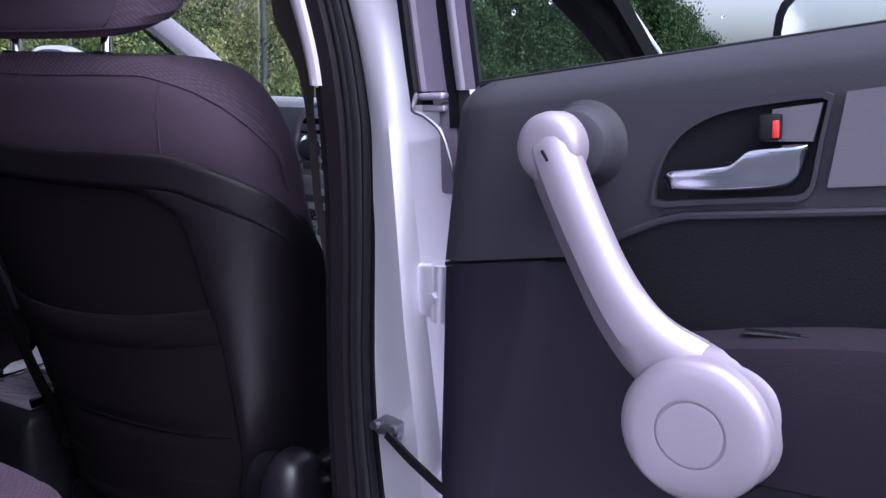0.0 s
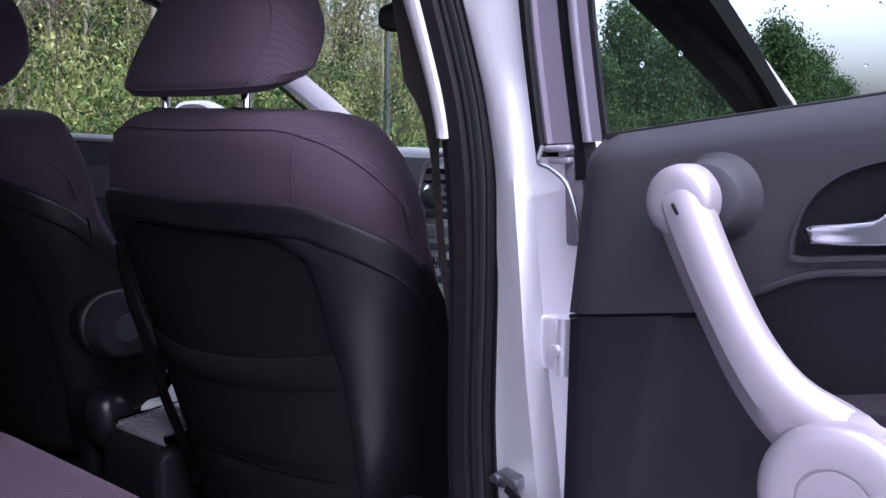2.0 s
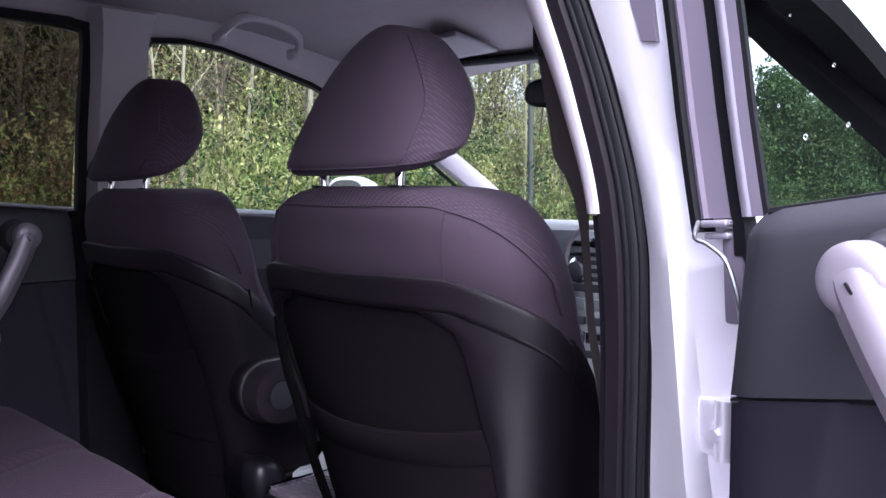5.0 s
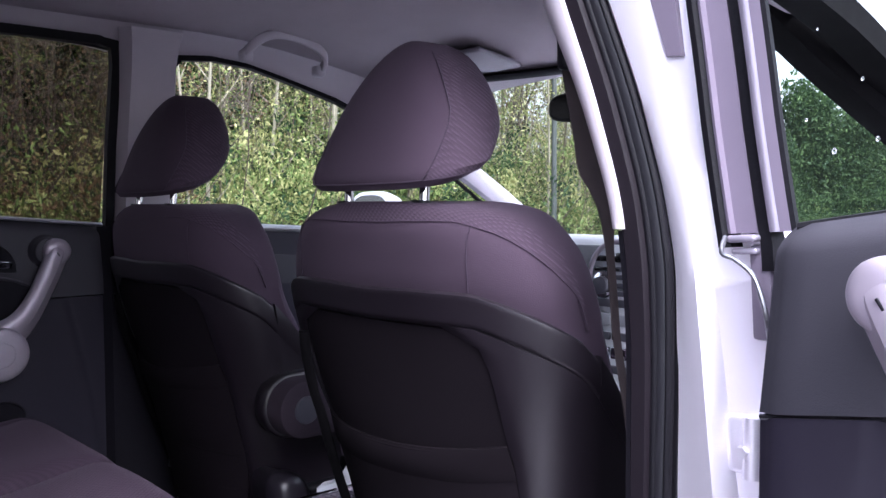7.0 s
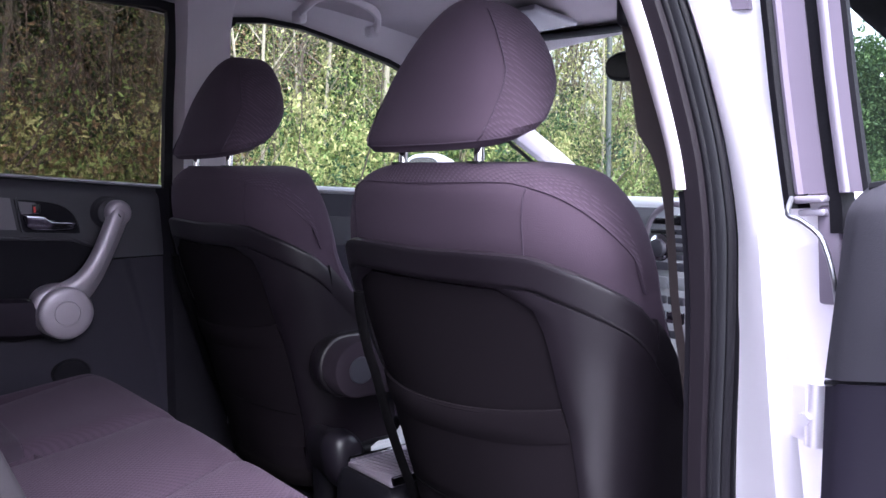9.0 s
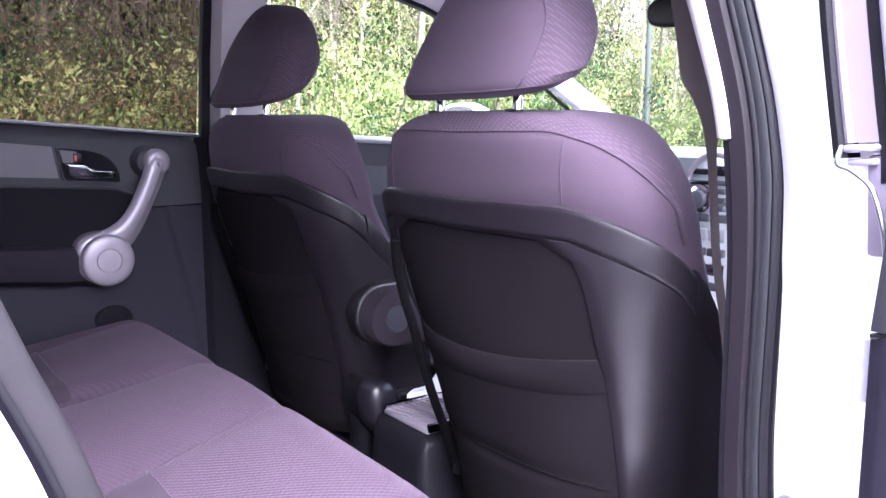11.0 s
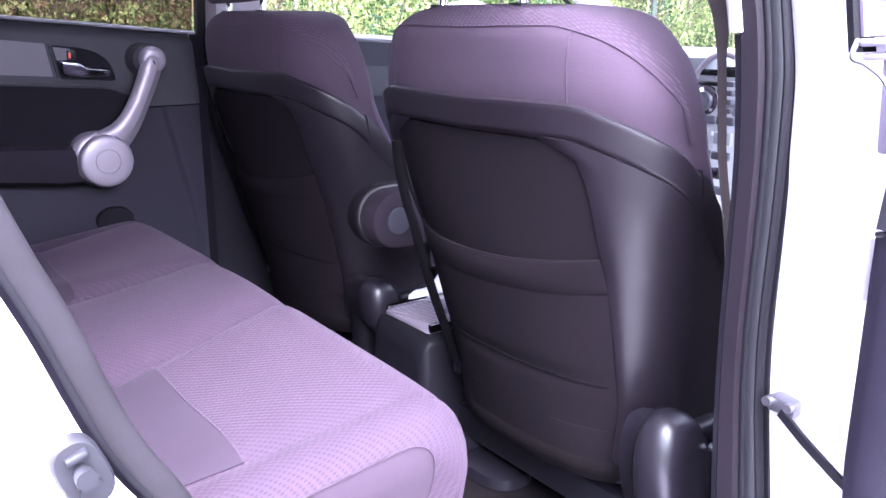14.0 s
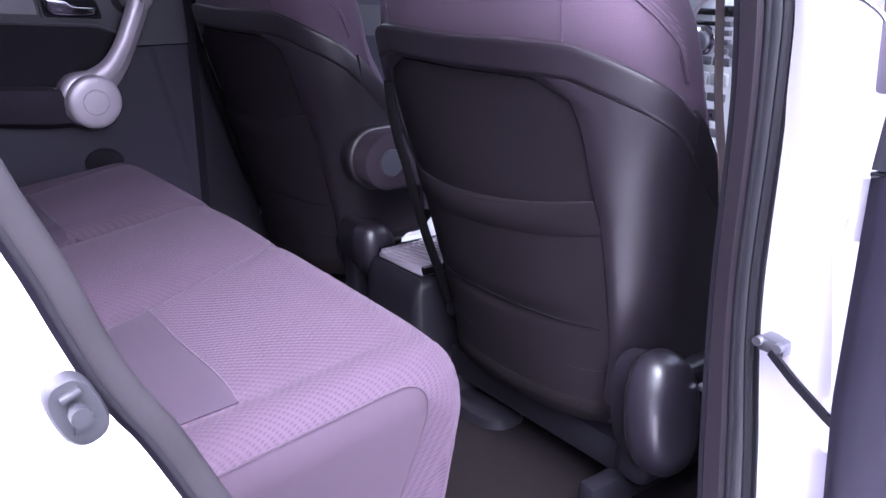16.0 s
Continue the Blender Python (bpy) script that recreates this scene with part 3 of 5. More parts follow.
for s in (-1, 1):
    edge_line = lambda f: top_u - 0.030 + 0.055 - math.sqrt(0.055 ** 2 - max(0.0, 0.055 - (f - 0.070)) ** 2)
    def side(k, v, s=s):
        f = 0.070 + 0.360 * v
        return bench_point(s * (edge_line(f) + k * 0.24), f, 0.003)
    part("side_panel", patch(side, span(0, 1, 12), [v ** 2 for v in span(0, 1, 36)], 0.01, (-s, 0, 0)), cloth_side, bench)
    part("seam", tube([side(k, 0) + Vector((s * 0.001, 0.001, 0)) for k in span(0.8, 0, 10)] + [side(0, v * v) + Vector((s * 0.0015, 0, 0)) for v in span(0.05, 1, 36)], 0.0007, 6), cloth_side, bench)
    inset = lambda k, v: bench_point(s * (split(run_y(v)) + 0.004 + k * (bolster(run_y(v)) - split(run_y(v)) - 0.006)), v, 0.0022)
    part("smooth_inset", patch(inset, [k / 0.5 for k in rest_k if k <= 0.5], span(0.276, 0.43, 20), 0.004, (0, 0, -1)), inset_shade, bench)
    # groove seam in the darkened cloth, to deepen the groove's shade
    part("seam", tube([bench_point(s * split(run_y(v)), v, -0.0008) for v in span(-0.05, 0.43, 60)], 0.0014, 6), inset_shade, bench)
    part("seam", tube([inset(k, 0.276) for k in span(0, 1, 18)], 0.0013, 6), cloth_plain, bench)
    part("seam", tube([bench_point(s * (bolster(run_y(v)) + 0.03 * max(0.0, 1 - v / 0.12) ** 2), v, -0.0006) for v in span(0.05, 0.43, 60)], 0.0010, 6), inset_shade, bench)
part("backrest", loft([[(x, -0.66 - (z - 0.80) * 0.30 + y, z) for x, y in oval(0.63 - 0.05 * max(0, (z - 1.15)) / 0.2, 0.07, 32, 4)] for z in (0.72, 0.80, 0.95, 1.10, 1.22, 1.29, 1.31)]), cloth, bench)

# ---- doors: built in a frame with x along the door from its hinged edge, y across it and z up ----
def rear_door(at, label, near):
    sg = 1 if near else -1           # y of the cabin side is -sg * depth
    door = thing("rear_door_near" if near else "rear_door", at, label, "car door", "rear doors")
    door.name = "rear_door"
    P = lambda s, dep, z: Vector((s, -sg * dep, z))
    L = 0.98
    def front(z):
        """Front edge of the trim."""
        return lerp([(0.62, -0.022), (0.86, -0.026), (1.075, -0.012), (1.24, 0.014)], z)
    belt = lambda s: 1.240 + 0.088 * s
    # outer skin and inner steel
    skin = patch(lambda s, z: P(s + (0.004 if near else -0.035), -0.115 + 0.03 * ((z - 0.95) / 0.4) ** 2, z), span(0, L - 0.04, 12), span(0.52, 1.235, 10), 0.004, (0, -sg, 0))
    part("outer_skin", skin, paint, door, "silver painted outer door skin")
    inner = patch(lambda s, z: P((0.006 if near else -0.028) + s, -0.022, z), span(0, L - 0.05, 8), span(0.52, 1.225, 6), 0.06, (0, sg, 0))
    part("inner_steel", inner, frame_grey, door)
    # upper trim panel: rounded at the belt, grained
    gap = lambda s: (1.0755 if near else 1.0832) + (0.115 * min(0.2, max(-0.02, s)) if near else 0.0)
    def upper(s, v):
        z = gap(s) + 0.0018 + v * (belt(s) - gap(s) - 0.0018)
        dep = 0.004 + 0.014 * (1 - (1 - min(1, (1 - v) / 0.16)) ** 2) - 0.004
        if v > 0.84:
            dep = 0.014 - 0.030 * ((v - 0.84) / 0.16) ** 2
        f = front(z)
        return P(f + (s - 0) * (L - f) / L if s > 0.0 else f, dep - 0.012 * math.exp(-(s / 0.012) ** 2), z)
    ss = [0, 0.004, 0.01, 0.02, 0.04] + span(0.07, L, 20)
    vs = [0, 0.02, 0.2, 0.4, 0.6, 0.75, 0.84, 0.88, 0.92, 0.96, 1.0]
    part("upper_trim", patch(upper, ss, vs, 0.010, (0, sg, 0)), door_plastic, door)
    def lower(s, v):
        z = 0.60 + v * (gap(s) - 0.0017 - 0.60)
        f = front(z)
        dep = 0.012 - 0.012 * math.exp(-(s / 0.012) ** 2)
        ledge = max(0.0, min(1.0, (s - (0.100 - (1.08 - z) * 0.16)) / 0.014))
        dep -= 0.010 * ledge
        return P(f + s * (L - f) / L, dep, z)
    ss2 = [0, 0.004, 0.01, 0.02, 0.04, 0.05, 0.06, 0.066, 0.072, 0.078, 0.084, 0.09, 0.096, 0.102, 0.108, 0.116, 0.13] + span(0.16, L, 16)
    part("lower_trim", patch(lower, ss2, span(0, 1, 26), 0.010, (0, sg, 0)), door_dark, door)
    # band coloured dark for the shade below the upper panel, then the armrest shelf
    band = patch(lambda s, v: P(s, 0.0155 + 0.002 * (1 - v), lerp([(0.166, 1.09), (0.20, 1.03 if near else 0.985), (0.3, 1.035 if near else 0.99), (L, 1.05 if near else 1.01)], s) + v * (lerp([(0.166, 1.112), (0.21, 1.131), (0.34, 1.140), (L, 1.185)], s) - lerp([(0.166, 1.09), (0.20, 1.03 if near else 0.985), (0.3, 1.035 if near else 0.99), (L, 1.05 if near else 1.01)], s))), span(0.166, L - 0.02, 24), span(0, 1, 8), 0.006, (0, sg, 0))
    part("shade_band", band, shade_dark, door)
    ledge = tube([P(s, 0.016, lerp([(0.155, gap(0.155)), (0.166, 1.112), (0.21, 1.131), (0.34, 1.140), (L, 1.185)], s)) for s in [0.155, 0.160, 0.166, 0.18, 0.2, 0.22, 0.26, 0.34, 0.5, 0.7, 0.95]], 0.0035, 8)
    part("trim_edge", ledge, door_plastic, door)
    def shelf(s):
        top = lerp([(0.20, 1.035), (0.26, 1.048), (0.35, 1.060), (L, 1.10)], s) - (0.0 if near else 0.042)
        bot = lerp([(0.20, 0.93), (0.31, 0.925), (0.47, 0.945), (L, 0.99)], s)
        out = 0.064 * min(1.0, (s - 0.14) / 0.12)
        return [P(s, 0.0, top - 0.002), P(s, out * 0.75, top), P(s, out * 0.95, top - 0.006), P(s, out, top - 0.018), P(s, out * 0.96, (top + bot) / 2), P(s, out * 0.8, bot + 0.012), P(s, out * 0.45, bot), P(s, 0.0, bot)]
    rest = part("armrest", loft([shelf(s) for s in [0.20, 0.23, 0.27, 0.33, 0.45, 0.6, 0.75, 0.88, 0.92]]), door_arm, door, "cloth-covered door armrest")
    part("pull_slot", rbox(P(0.312, 0.046, 1.0535 if near else 1.0115), (0.075, 0.010, 0.003), 0.001), screen_black, rest)
    # inside handle in its cup
    cup_out = [(0.184, 1.140), (0.187, 1.165), (0.200, 1.189), (0.222, 1.206), (0.252, 1.216), (0.288, 1.221), (0.324, 1.224), (0.318, 1.190), (0.313, 1.157), (0.306, 1.147), (0.25, 1.143), (0.20, 1.139)]
    ring = [(q[0], q[1]) for q in spline([(s, z, 0) for s, z in cup_out[-2:] + cup_out[:6]], 4)[8:]]
    cup_out = ring + [(0.300, 1.2225), (0.318, 1.2238), (0.3235, 1.2215), (0.3225, 1.214), (0.318, 1.190), (0.3145, 1.165), (0.3125, 1.155), (0.308, 1.149), (0.300, 1.1465), (0.27, 1.1445), (0.24, 1.1425), (0.21, 1.140), (0.192, 1.1385)]
    c = (sum(q[0] for q in cup_out) / len(cup_out), sum(q[1] for q in cup_out) / len(cup_out))
    cup_in = [(c[0] + (q[0] - c[0]) * 0.955, c[1] + (q[1] - c[1]) * 0.90) for q in cup_out]
    squeeze = lambda q: (0.3235 - (0.3235 - q[0]) * 0.915, q[1])
    cup_out, cup_in = [squeeze(q) for q in cup_out], [squeeze(q) for q in cup_in]
    handle = part("handle_bezel", framed([(s, z) for s, z in cup_out], cup_in, "y", -sg * 0.0205, -sg * 0.006), door_plastic, door)
    # cup floor kept near-black for the shade of the hollow
    part("handle_cup", plate(cup_in, "y", -sg * 0.0150, -sg * 0.009), shade_dark, handle)
    fill = [(0.284, 1.2125), (0.317, 1.2165), (0.3115, 1.1895), (0.279, 1.1895)]
    part("lock_surround", plate(fill, "y", -sg * 0.0205, -sg * 0.012, 0.0015), inlay_grey, handle)
    part("lock_tab", rbox(P(0.2835, 0.0235, 1.200), (0.015, 0.010, 0.0185), 0.002), black_plastic, handle)
    part("lock_mark", rbox(P(0.2880, 0.0265, 1.1985), (0.0048, 0.007, 0.0125), 0.0012), red_plastic, handle)
    low_edge = lambda x: smooth([(0.206, 1.1525), (0.235, 1.1520), (0.270, 1.1535), (0.294, 1.1565), (0.303, 1.163), (0.309, 1.180)], x)
    top_edge = lambda x: smooth([(0.206, 1.1640), (0.212, 1.1680), (0.240, 1.1710), (0.256, 1.1735), (0.263, 1.179), (0.270, 1.1845), (0.285, 1.1865), (0.309, 1.1880)], x)
    def lever_face(x, v):
        z = low_edge(x) + v * (top_edge(x) - low_edge(x))
        out = smooth([(0, -0.004), (0.06, 0.0), (0.5, 0.0035), (0.86, 0.0065), (0.93, 0.0062), (1.0, 0.001)], v)
        ends = 0.004 * (math.exp(-((x - 0.206) / 0.003) ** 2) + math.exp(-((x - 0.309) / 0.003) ** 2))
        return P(x, 0.0225 + out - ends + 0.003 * math.sin((x - 0.199) * 28), z)
    part("lever", patch(lever_face, span(0.206, 0.309, 36), [0, 0.03, 0.06, 0.15, 0.3, 0.45, 0.6, 0.75, 0.86, 0.90, 0.93, 0.96, 1.0], 0.004, (0, sg, 0)), dim_chrome, handle, "chrome inside door lever", 60)
    part("lever_pivot", rbox(P(0.262, 0.016, 1.166), (0.030, 0.014, 0.016), 0.003), black_plastic, handle)
    # metallic pull handle with a round foot
    boss = loft([[P(0.137 + u, d, 1.187 + v) for u, v in oval(r, r, 40)] for d, r in ((0.004, 0.041), (0.0150, 0.0360), (0.019, 0.0332), (0.027, 0.0312), (0.035, 0.0300), (0.041, 0.0275), (0.0445, 0.021))])
    part("handle_boss", boss, door_plastic, door)
    route = spline([P(0.122, 0.052, 1.196), P(0.125, 0.058, 1.187), P(0.130, 0.061, 1.174), P(0.149, 0.062, 1.130), P(0.175, 0.062, 1.078), P(0.202, 0.058, 1.036), P(0.228, 0.046, 1.006), P(0.246, 0.024, 0.982)], 7)
    def grip(k):
        w = smooth([(0, 0.0255), (0.12, 0.0255), (0.3, 0.0238), (0.5, 0.0232), (0.64, 0.0260), (0.78, 0.0345), (0.90, 0.046), (1, 0.050)], k)
        h = smooth([(0, 0.015), (0.3, 0.015), (0.6, 0.0140), (1, 0.018)], k)
        lean = smooth([(0, 0.0), (0.6, 0.0), (0.85, 0.006), (1, 0.008)], k)
        front = ((-1.0, -0.62), (-0.98, -0.30), (-0.30, 0.88), (-0.02, 0.97), (0.25, 1.0), (0.52, 0.93), (0.74, 0.72), (0.92, 0.35), (1.0, -0.15), (0.90, -0.75), (0.0, -1.0), (-0.85, -0.9))
        return [(a * w + lean, sg * b * h) for a, b in front]
    pull = part("pull_handle", sweep(route, grip, (1, 0, 0.25)), silver_plastic, door, "metallic lilac-grey pull handle with round end", 32)
    part("handle_top", loft([[P(0.126 + u, d, 1.187 + v) for u, v in oval(r, r * 1.04, 36)] for d, r in ((0.036, 0.0268), (0.056, 0.0275), (0.0625, 0.0268), (0.0665, 0.0248), (0.0690, 0.0212), (0.0702, 0.016), (0.0708, 0.008))]), silver_plastic, pull)
    part("screw_cap", rbox(P(0.1295, 0.0752, 1.182), (0.0026, 0.002, 0.010), 0.0008, 2, Matrix.Rotation(radians(-30 * sg), 4, "Y")), black_plastic, pull)
    dc = (0.247, 0.981)
    disc = loft([[P(dc[0] + u, d, dc[1] + v) for u, v in oval(r, r, 56)] for d, r in ((0.020, 0.054), (0.066, 0.0555), (0.074, 0.0553), (0.0785, 0.0538), (0.0812, 0.050), (0.0828, 0.043), (0.0838, 0.032), (0.0838, 0.0265), (0.0822, 0.0258), (0.0822, 0.0248), (0.0840, 0.0242), (0.0844, 0.012))])
    part("handle_foot", disc, silver_plastic, pull)
    part("foot_ring", loft([[P(dc[0] + u, d, dc[1] - 0.003 + v) for u, v in oval(r, r, 40)] for d, r in ((0.0, 0.062), (0.045, 0.061), (0.052, 0.057))]), black_plastic, door)
    hood = loft([[P(dc[0] + 0.005 + u + 0.009 * max(0.0, v / 0.06) * max(0.0, u / 0.06), d, dc[1] + 0.005 + v) for u, v in oval(r, r, 48, 2.3)] for d, r in ((0.015, 0.054), (0.050, 0.0565), (0.058, 0.0555), (0.063, 0.052), (0.066, 0.046))])
    part("foot_hood", hood, silver_plastic, pull)
    # lower bin opening: a dark disc stands in for the shade inside
    part("bin_mouth", loft([[P(0.226 + u, d, 0.838 + v) for u, v in oval(r, r * 0.75, 28)] for d, r in ((0.004, 0.041), (0.0162, 0.040), (0.0170, 0.037), (0.0150, 0.034))]), shade_dark, door)
    # grey inlay behind the handle
    inlay = [(0.332, 1.2235), (0.60, 1.253), (0.90, 1.283), (0.90, 1.20), (0.60, 1.176), (0.322, 1.157)]
    part("grey_inlay", plate(inlay, "y", -sg * 0.020, -sg * 0.010, 0.0015), inlay_grey, door)
    # pale line on the far belt paints the sky light along its top
    if not near:
        part("belt_glint", sweep([P(s, -0.006, belt(s) + 0.001) for s in span(0.0, 0.95, 14)], oval(0.012, 0.004, 12), (0, 1, 0)), glint_grey, door)
    part("panel_gap", tube([P(s, 0.0065, gap(s)) for s in span(-0.008, 0.16, 6)], 0.0028, 6), screen_black, door)
    # window: frame, channel and pane
    def col(z):
        return lerp([(1.22, -0.068), (1.275, -0.075), (1.34, -0.082), (1.40, -0.087), (1.66, -0.114)], z)
    zs = span(1.223 if near else 1.18, 1.655, 12)
    def post(a, b, d0, d1, mat, name):
        rings = [[P(col(z) + a, d0, z), P(col(z) + b, d0, z), P(col(z) + b, d1, z), P(col(z) + a, d1, z)] for z in zs]
        part(name, loft(rings), mat, frame_)
    top = [P(s, -0.035, z) for s, z in ((-0.092, 1.655), (0.05, 1.675), (0.3, 1.672), (0.55, 1.635), (0.75, 1.56), (0.885, 1.44), (0.93, 1.31))]
    frame_ = part("window_frame", sweep(spline(top, 5), [(-0.02, -0.022), (0.02, -0.022), (0.02, 0.022), (-0.02, 0.022)], (0, 1, 0)), paint, door, "silver painted window frame")
    if near:
        def strip(profile, mat, name, z0=1.236):
            hs = [z0] + [z for z in zs if z > z0 + 0.01]
            part(name, loft([[P(col(z) + a, d, z) for a, d in profile] for z in hs]), mat, frame_)
        strip([(0.0, -0.060), (0.0, -0.032), (0.003, -0.027), (0.010, -0.026), (0.0145, -0.031), (0.0145, -0.060)], rubber, "seal", 1.223)
        strip([(0.0145, -0.060), (0.0145, -0.029), (0.018, -0.028), (0.020, -0.034), (0.041, -0.036), (0.041, -0.060)], frame_grey, "frame_column")
        strip([(0.041, -0.060), (0.041, -0.037), (0.053, -0.037), (0.053, -0.060)], rubber, "gap", 1.20)
        strip([(0.053, -0.060), (0.053, -0.036), (0.055, -0.0325), (0.059, -0.0305), (0.063, -0.0305), (0.066, -0.032), (0.066, -0.060)], lip_metal, "frame_lip")
        strip([(0.066, -0.040), (0.066, -0.031), (0.0765, -0.032), (0.0765, -0.040)], frame_grey, "frame_column")
        strip([(0.0765, -0.041), (0.0765, -0.032), (0.081, -0.033), (0.081, -0.039)], rubber, "glass_channel")
        part("corner_block", plate([(-0.118, 1.417), (-0.100, 1.414), (-0.118, 1.60), (-0.170, 1.60)], "y", sg * 0.03, sg * 0.06, 0.002), frame_grey, frame_)
        part("mount", rbox(P(-0.042, -0.035, 1.231), (0.030, 0.018, 0.007), 0.003, 3), lip_metal, frame_)
        part("mount", rbox(P(-0.042, -0.038, 1.219), (0.026, 0.014, 0.006), 0.002, 3), lip_metal, frame_)
        part("column_foot", rbox(P(-0.030, -0.048, 1.18), (0.022, 0.02, 0.09), 0.004, 2), frame_grey, frame_)
    else:
        post(0.02, 0.034, -0.05, 0.004, rubber, "glass_channel")
    part("top_seal", sweep(spline([p + Vector((0, -sg * 0.024, -0.012)) for p in top], 5), oval(0.008, 0.018, 10), (0, 1, 0)), rubber, frame_)
    outline = [(0.004, 1.20), (-0.034, 1.65), (0.05, 1.665), (0.3, 1.662), (0.55, 1.625), (0.75, 1.55), (0.88, 1.43), (0.925, 1.24)]
    pane = part("pane", plate(outline, "y", sg * 0.040, sg * 0.044), glass if near else privacy, door)
    pane.visible_shadow = False
    part("belt_seal", tube([P(s, -0.022, belt(s) - 0.004) for s in span(0.02, 0.95, 12)], 0.006, 8), rubber, door)
    return door


LEAN_UP = Matrix.Rotation(radians(-3.5), 4, "Y")
near_door = rear_door(Matrix.Translation((0.885, 0.012, 0)) @ Matrix.Translation((0, 0, 1.287)) @ Matrix.Rotation(radians(-4.0), 4, "Z") @ LEAN_UP @ Matrix.Translation((0, 0, -1.267)), "open rear car door with dark grey trim and silver pull handle", True)
far_door = rear_door(pose(-0.70, 0.03, 0, 0, 0, -90), "closed rear car door with dark grey trim and silver pull handle", False)

# raindrops on the pane of the open door
drop_mat = bpy.data.materials.new("water")
drop_mat.use_nodes = True
b = drop_mat.node_tree.nodes["Principled BSDF"]
b.inputs["Transmission Weight"].default_value, b.inputs["Roughness"].default_value, b.inputs["IOR"].default_value = 1.0, 0.0, 1.33
b.inputs["Base Color"].default_value = (1, 1, 1, 1)
drops = bmesh.new()
for i in range(90):
    m = Matrix.Translation((random.uniform(0.02, 0.65) ** 1.0, 0.0385, random.uniform(1.27, 1.60))) @ Matrix.Diagonal((1, 0.45, 1.2, 1)) @ Matrix.Scale(random.uniform(0.0010, 0.0024), 4)
    bmesh.ops.create_icosphere(drops, subdivisions=2, radius=1, matrix=m)
tagged(part("raindrops", drops, drop_mat, near_door), kind="stuff")

# ---- body shell ----
car = thing("car_body", (0, 0, 0), "silver car body shell with open rear door and pale roof lining", "car", kind="structure")
roof = lambda x, y: 1.74 - 0.036 * (x / 0.66) ** 2 - 0.118 * (max(0, y - 0.3) / 0.7) ** 1.5 - 0.03 * max(0, (-y - 0.9) / 0.8) ** 2
nose = lambda y: 1 - 0.15 * min(1.0, max(0.0, (y - 0.35) / 0.4))
part("ceiling", patch(lambda x, y: Vector((x * (nose(y) if x > 0 else 1), y, roof(x, y))), span(-0.68, 0.66, 22), span(-1.7, 1.02, 26), 0.02, (0, 0, 1)), headlining, car)
part("roof_skin", patch(lambda x, y: Vector((x * (nose(y) if x > 0 else 1), y, roof(x, y) + 0.045)), span(-0.70, 0.70, 16), span(-1.75, 1.05, 20), 0.003, (0, 0, 1)), paint, car)
part("floor", patch(lambda x, y: Vector((x, y, 0.50 + 0.05 * math.exp(-(x / 0.10) ** 4) + 0.004 * noise.noise(Vector((x * 9, y * 9, 0))))), span(-0.72, 0.72, 40), span(-0.75, 1.35, 40), 0.03, (0, 0, -1)), carpet, car)
part("front_bulkhead", rbox((0, 1.40, 0.80), (1.5, 0.06, 0.68), 0.01), black_plastic, car)
part("rear_wall", rbox((0, -1.72, 1.15), (1.4, 0.06, 1.25), 0.02), pale_trim, car)
part("rear_floor", rbox((0, -1.2, 0.78), (1.4, 1.0, 0.04), 0.01), carpet, car)
part("sill", rbox((0.76, 0.1, 0.50), (0.13, 1.5, 0.14), 0.03, 3), paint, car)

# far side: belt trim of the front door, pillars and panes
far = thing("front_door", (-0.70, 0, 0), "closed front car door with dark trim and clear window", "car door")
trim = patch(lambda y, v: Vector((0.004 + 0.03 * math.sin(v * 1.5), y, 0.62 + v * (1.243 - 0.62 - 0.06 * max(0, y - 0.15)))), span(0.13, 1.22, 18), span(0, 1, 12), 0.05, (-1, 0, 0))
part("door_trim", trim, door_dark, far)
part("grey_inlay", patch(lambda y, v: Vector((0.040, y, 1.10 + v * 0.075 - 0.06 * max(0, y - 0.15))), span(0.3, 1.15, 10), span(0, 1, 3), 0.006, (-1, 0, 0)), door_plastic, far)
part("belt_cap", sweep([(0.02, y, 1.243 - 0.06 * max(0, y - 0.15)) for y in span(0.13, 1.22, 12)], oval(0.028, 0.010, 12), (1, 0, 0)), dash_plastic, far)
win_o = [(0.185, 1.235), (0.190, 1.60), (0.215, 1.632), (0.30, 1.640), (0.40, 1.633), (0.50, 1.610), (0.66, 1.568), (0.85, 1.500), (1.05, 1.405), (1.25, 1.285), (1.27, 1.18), (0.7, 1.20)]
def grown(o, g):
    cx, cy = sum(q[0] for q in o) / len(o), sum(q[1] for q in o) / len(o)
    return [(q[0] + math.copysign(g, q[0] - cx) * min(1, abs(q[0] - cx) / 0.2), q[1] + math.copysign(g, q[1] - cy) * min(1, abs(q[1] - cy) / 0.1)) for q in o]
part("window_seal", framed(grown(win_o, 0.012), win_o, "x", -0.01, 0.012), rubber, far)
pane = part("pane", plate(grown(win_o, 0.008), "x", -0.006, -0.002), glass, far)
pane.visible_shadow = False
